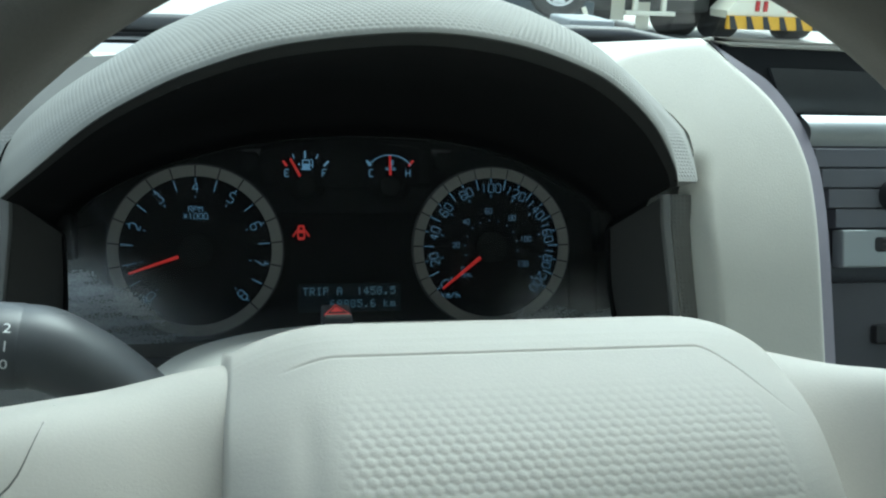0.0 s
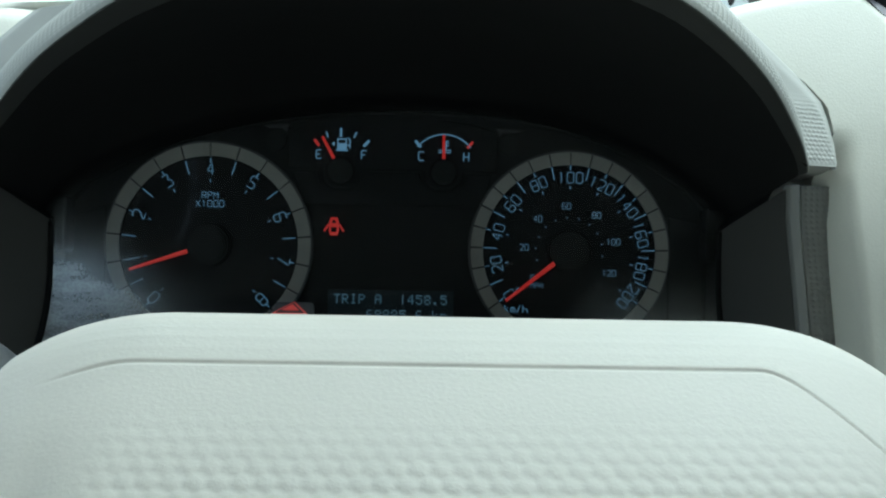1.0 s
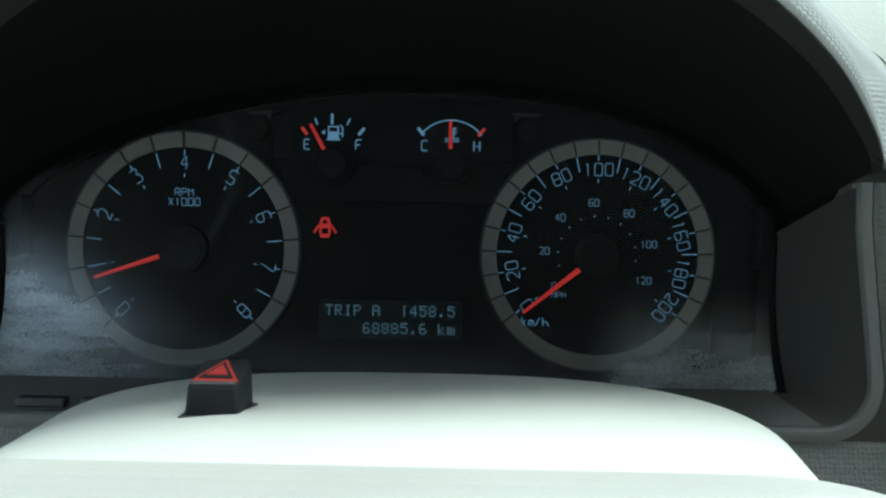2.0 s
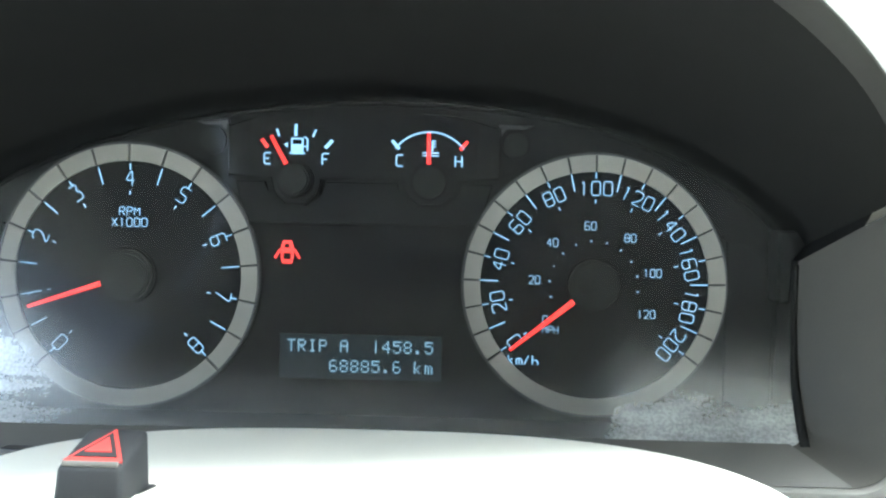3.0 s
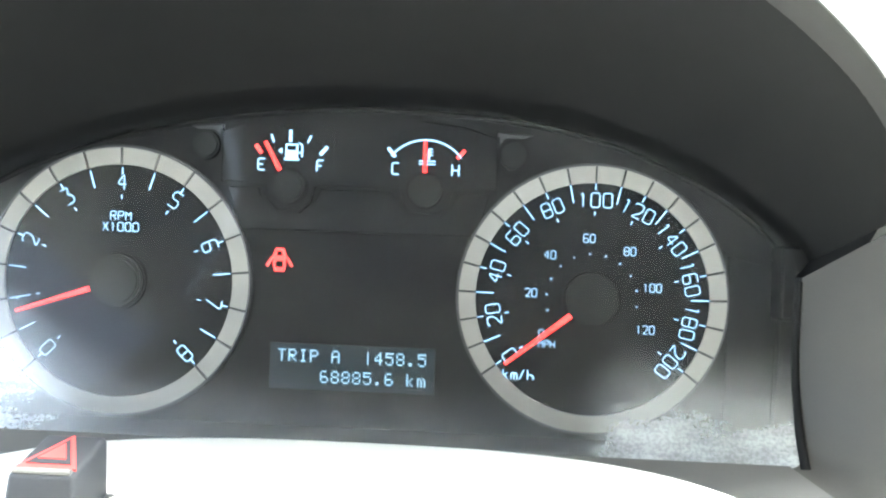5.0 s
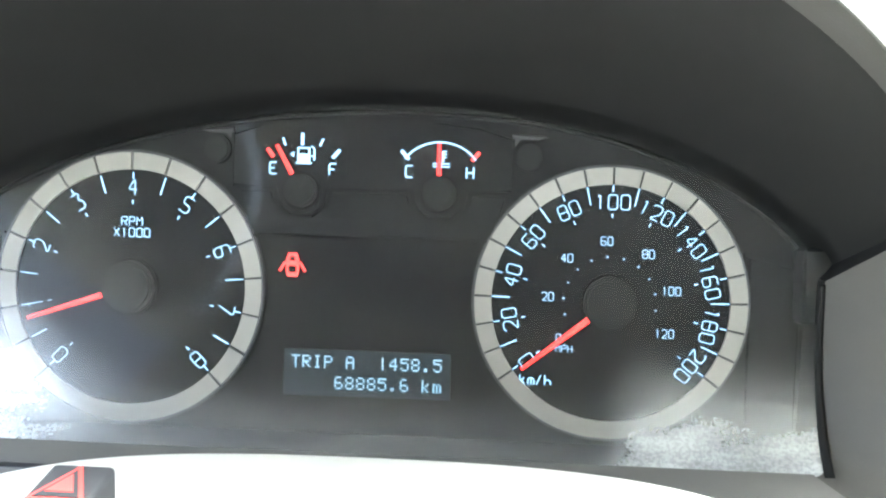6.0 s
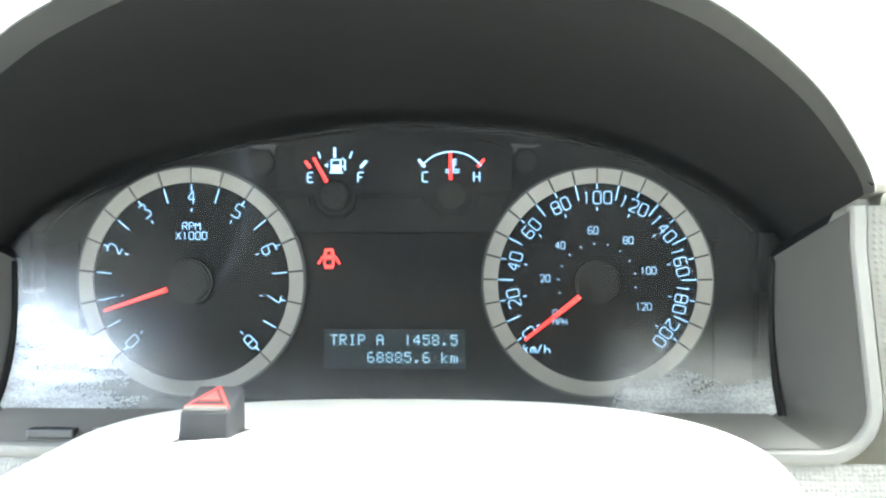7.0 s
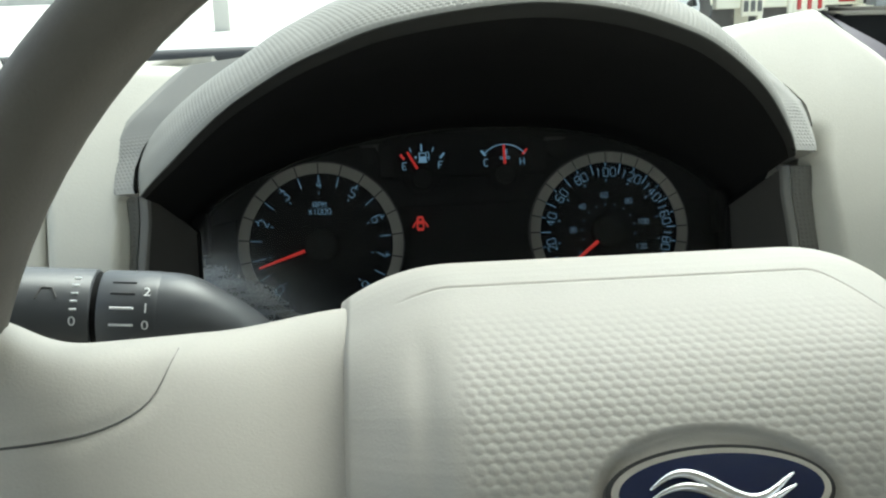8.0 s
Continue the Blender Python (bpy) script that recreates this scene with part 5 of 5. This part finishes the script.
# rear glass is out of view, added to set the light from behind
for nm, f in (("rear_window", lambda u, v: (-0.53 + 0.11 * v, -0.8 - 1.6 * u, 1.0 + 0.66 * v)), ("rear_window", lambda u, v: (1.27 - 0.11 * v, -0.8 - 1.6 * u, 1.0 + 0.66 * v)), ("tailgate_window", lambda u, v: (-0.5 + 1.75 * u, -2.5 + 0.06 * v, 1.05 + 0.61 * v))):
    part(nm, sheet(f, span(0, 1, 3), span(0, 1, 3)), REAR_GLASS, shell, "unseen rear window of nearly clear glass")

# ---- vehicles outside ----
def road_wheel(x, y, z, r, parent):
    """A wheel that shows its face to -y."""
    b = bmesh.new()
    prof = [(0.58, -0.09), (0.70, -0.115), (0.9, -0.115), (0.97, -0.1), (1.0, -0.05), (1.0, 0.08), (0.6, 0.1)]
    rings = [[b.verts.new((x + r * k * math.cos(2 * math.pi * i / 40), y + d, z + r * k * math.sin(2 * math.pi * i / 40))) for i in range(40)] for k, d in prof]
    for p, q in zip(rings, rings[1:]):
        for i in range(40):
            b.faces.new((p[i], p[(i + 1) % 40], q[(i + 1) % 40], q[i]))
    t = part("wheel", b, RUBBER, parent, "black tyre on a pale alloy rim", smooth=40)
    rb = annulus(x, z, r * 0.55, r * 0.64, 0, 360, y - 0.1, y + 0.08, 40)
    annulus(x, z, r * 0.09, r * 0.24, 0, 360, y - 0.1, y - 0.02, 24, bm=rb)
    for k in range(5):
        a = radians(72 * k + 54)
        pts = [(0.16, -0.55), (0.36, -0.33), (0.57, -0.40), (0.57, 0.40), (0.36, 0.33), (0.16, 0.55)]
        prism([(x + r * q * math.cos(a + d), z + r * q * math.sin(a + d)) for q, d in pts], y - 0.095, y - 0.05, bm=rb)
    part("rim", rb, ALLOY, t, "broad five-spoke alloy rim", smooth=30)
    part("brake", annulus(x, z, 0, r * 0.53, 0, 360, y - 0.02, y + 0.05, 32), BLACK_PAINT, t)


JX, JY = 3.55, 10.95
suv = thing("parked_off_roader", "grey-green off-road car with a spare wheel on its tailgate", "car", (JX, JY + 1.8, 0), YARD)
tail = spline([(JX - 0.83, 0.48), (JX - 0.86, 0.75), (JX - 0.86, 1.05), (JX - 0.78, 1.35), (JX - 0.66, 1.72), (JX - 0.4, 1.78), (JX + 0.4, 1.78), (JX + 0.66, 1.72), (JX + 0.78, 1.35), (JX + 0.84, 1.05), (JX + 0.84, 0.75), (JX + 0.81, 0.48)], 3)
part("body", prism(tail, JY, JY + 3.6, 0.05, 3), GREY_GREEN, suv, smooth=40)
part("tailgate", box(JX - 0.62, JX + 0.66, JY - 0.035, JY + 0.02, 0.58, 1.18, 0.02), GREY_GREEN, suv, smooth=40)
part("rear_window", box(JX - 0.58, JX + 0.60, JY - 0.02, JY + 0.03, 1.22, 1.62, 0.02), DARK_GLASS, suv)
part("rear_bumper", box(JX - 0.86, JX + 0.84, JY - 0.16, JY + 0.1, 0.40, 0.60, 0.03), GREY_GREEN, suv, smooth=40)
for x0, x1 in ((JX - 0.87, JX - 0.72), (JX + 0.69, JX + 0.83)):
    lamp = part("tail_light", box(x0, x1, JY - 0.045, JY + 0.1, 0.78, 1.20, 0.015), WHITE_PAINT, suv, "white and red tail light")
    part("red_lens", box(x0 - 0.002, x1 + 0.002, JY - 0.05, JY + 0.09, 0.92, 1.04, 0.01), TAIL_RED, lamp)
part("handle_plate", box(JX - 0.55, JX - 0.33, JY - 0.055, JY - 0.03, 0.86, 0.98, 0.02), BLACK_PAINT, suv)
part("mud_flap", prism([(JX + 0.66, 0.52), (JX + 0.72, 0.38), (JX + 0.78, 0.38), (JX + 0.71, 0.54)], JY - 0.2, JY - 0.17), WHITE_PAINT, suv)
road_wheel(3.92, JY - 0.12, 0.77, 0.375, suv)
for wx in (JX - 0.72, JX + 0.70):
    part("rear_tyre", tube([(wx - 0.12, JY + 0.7, 0.36), (wx - 0.1, JY + 0.7, 0.36), (wx + 0.1, JY + 0.7, 0.36), (wx + 0.12, JY + 0.7, 0.36)], [0.33, 0.36, 0.36, 0.33], 32), RUBBER, suv, smooth=40)

TY = 12.5
truck = thing("box_truck", "white box truck seen from behind in the yard", "truck", (6.1, TY + 1, 0), YARD)
part("box", box(5.0, 7.12, TY, TY + 5.0, 0.84, 3.2, 0.03), WHITE_PAINT, truck)
for k in range(4):
    part("door_batten", box(5.05 + 0.52 * k, 5.09 + 0.52 * k, TY - 0.02, TY + 0.01, 0.9, 3.1, 0.008), WHITE_PAINT, truck)
sill = part("rear_sill", box(5.02, 7.08, TY - 0.08, TY + 0.1, 0.66, 0.86, 0.02), WHITE_PAINT, truck)
for x0, x1, n in ((5.36, 5.66, 3), (6.06, 6.52, 3)):
    pn = part("lamp_panel", box(x0, x1, TY - 0.13, TY - 0.07, 0.56, 0.80, 0.02), WHITE_PAINT, truck)
    for k in range(n):
        cx = x0 + (x1 - x0) * (k + 0.6) / (n + 0.2)
        part("lamp", box(cx - 0.03, cx + 0.03, TY - 0.15, TY - 0.12, 0.62, 0.76, 0.012), TAIL_RED if n == 3 and x0 > 6 else CHASSIS, pn)
part("red_reflector", box(6.72, 6.95, TY - 0.1, TY - 0.07, 0.70, 0.76, 0.01), TAIL_RED, truck)
for x in (5.62, 6.04):
    part("step_post", box(x - 0.035, x + 0.035, TY - 0.12, TY - 0.06, 0.36, 0.80, 0.01), WHITE_PAINT, truck)
part("step_bar", box(5.46, 6.2, TY - 0.16, TY - 0.04, 0.34, 0.40, 0.015), WHITE_PAINT, truck)
part("mud_flap", box(5.40, 5.60, TY + 0.2, TY + 0.22, 0.25, 0.66, 0.005), WHITE_PAINT, truck)
part("mud_flap", box(5.78, 5.98, TY + 0.2, TY + 0.22, 0.12, 0.5, 0.005), WHITE_PAINT, truck)
part("chassis", box(5.1, 7.0, TY + 0.4, TY + 4.6, 0.36, 0.84, 0.05), CHASSIS, truck)
for wx in (5.35, 6.75):
    part("rear_tyre", tube([(wx - 0.24, TY + 1.0, 0.46), (wx - 0.2, TY + 1.0, 0.46), (wx + 0.2, TY + 1.0, 0.46), (wx + 0.24, TY + 1.0, 0.46)], [0.42, 0.46, 0.46, 0.42], 32), RUBBER, truck, smooth=40)

tow = thing("tow_truck", "white tow truck with a yellow and black striped tail", "truck", (7.6, 13, 0), YARD)
ZY = 12.0
part("deck", prism([(6.98, 0.66), (6.78, 0.46), (6.80, 0.36), (8.9, 0.36), (8.9, 0.66)], ZY, ZY + 0.5, 0.01, 2), WHITE_PAINT, tow)
part("deck_rail", box(6.98, 8.9, ZY - 0.06, ZY + 0.2, 0.64, 0.76, 0.02), PLATE_GREY, tow)
part("cab", box(7.15, 8.9, ZY + 0.9, ZY + 2.6, 0.6, 2.1, 0.08, 3), PLATE_GREY, tow, smooth=40)
part("window", box(7.3, 8.7, ZY + 0.88, ZY + 0.92, 1.25, 1.9, 0.02), DARK_GLASS, tow)
part("crate", box(7.2, 8.5, ZY + 0.1, ZY + 0.6, 0.74, 0.98, 0.02), WHITE_PAINT, tow)
for cx in (7.22, 7.34, 7.72):
    part("lamp", box(cx - 0.03, cx + 0.03, ZY - 0.03, ZY + 0.02, 0.46, 0.60, 0.012), TAIL_RED, tow)
tb2 = part("tail_board", box(6.78, 8.9, ZY - 0.05, ZY + 0.02, 0.22, 0.40, 0.01), YELLOW_PAINT, tow, "yellow and black striped board")
for k in range(8):
    x = 6.83 + 0.25 * k
    part("stripe", prism([(x, 0.222), (x + 0.11, 0.222), (x + 0.03, 0.398), (x - 0.04, 0.398)], ZY - 0.056, ZY - 0.02), BLACK_PAINT, tb2)
for wx in (7.3, 8.5):
    part("tyre", tube([(wx - 0.2, ZY + 1.2, 0.42), (wx - 0.17, ZY + 1.2, 0.42), (wx + 0.17, ZY + 1.2, 0.42), (wx + 0.2, ZY + 1.2, 0.42)], [0.38, 0.42, 0.42, 0.38], 32), RUBBER, tow, smooth=40)
post = thing("gate_post", "pale concrete post standing in the yard", "post", (-2.6, 26, 0), YARD)
part("shaft", box(-2.8, -2.4, 26, 26.4, 0.0, 2.4, 0.02), PALE_WALL, post)
part("cap", box(-2.86, -2.34, 25.94, 26.46, 2.4, 2.5, 0.02), PALE_WALL, post)
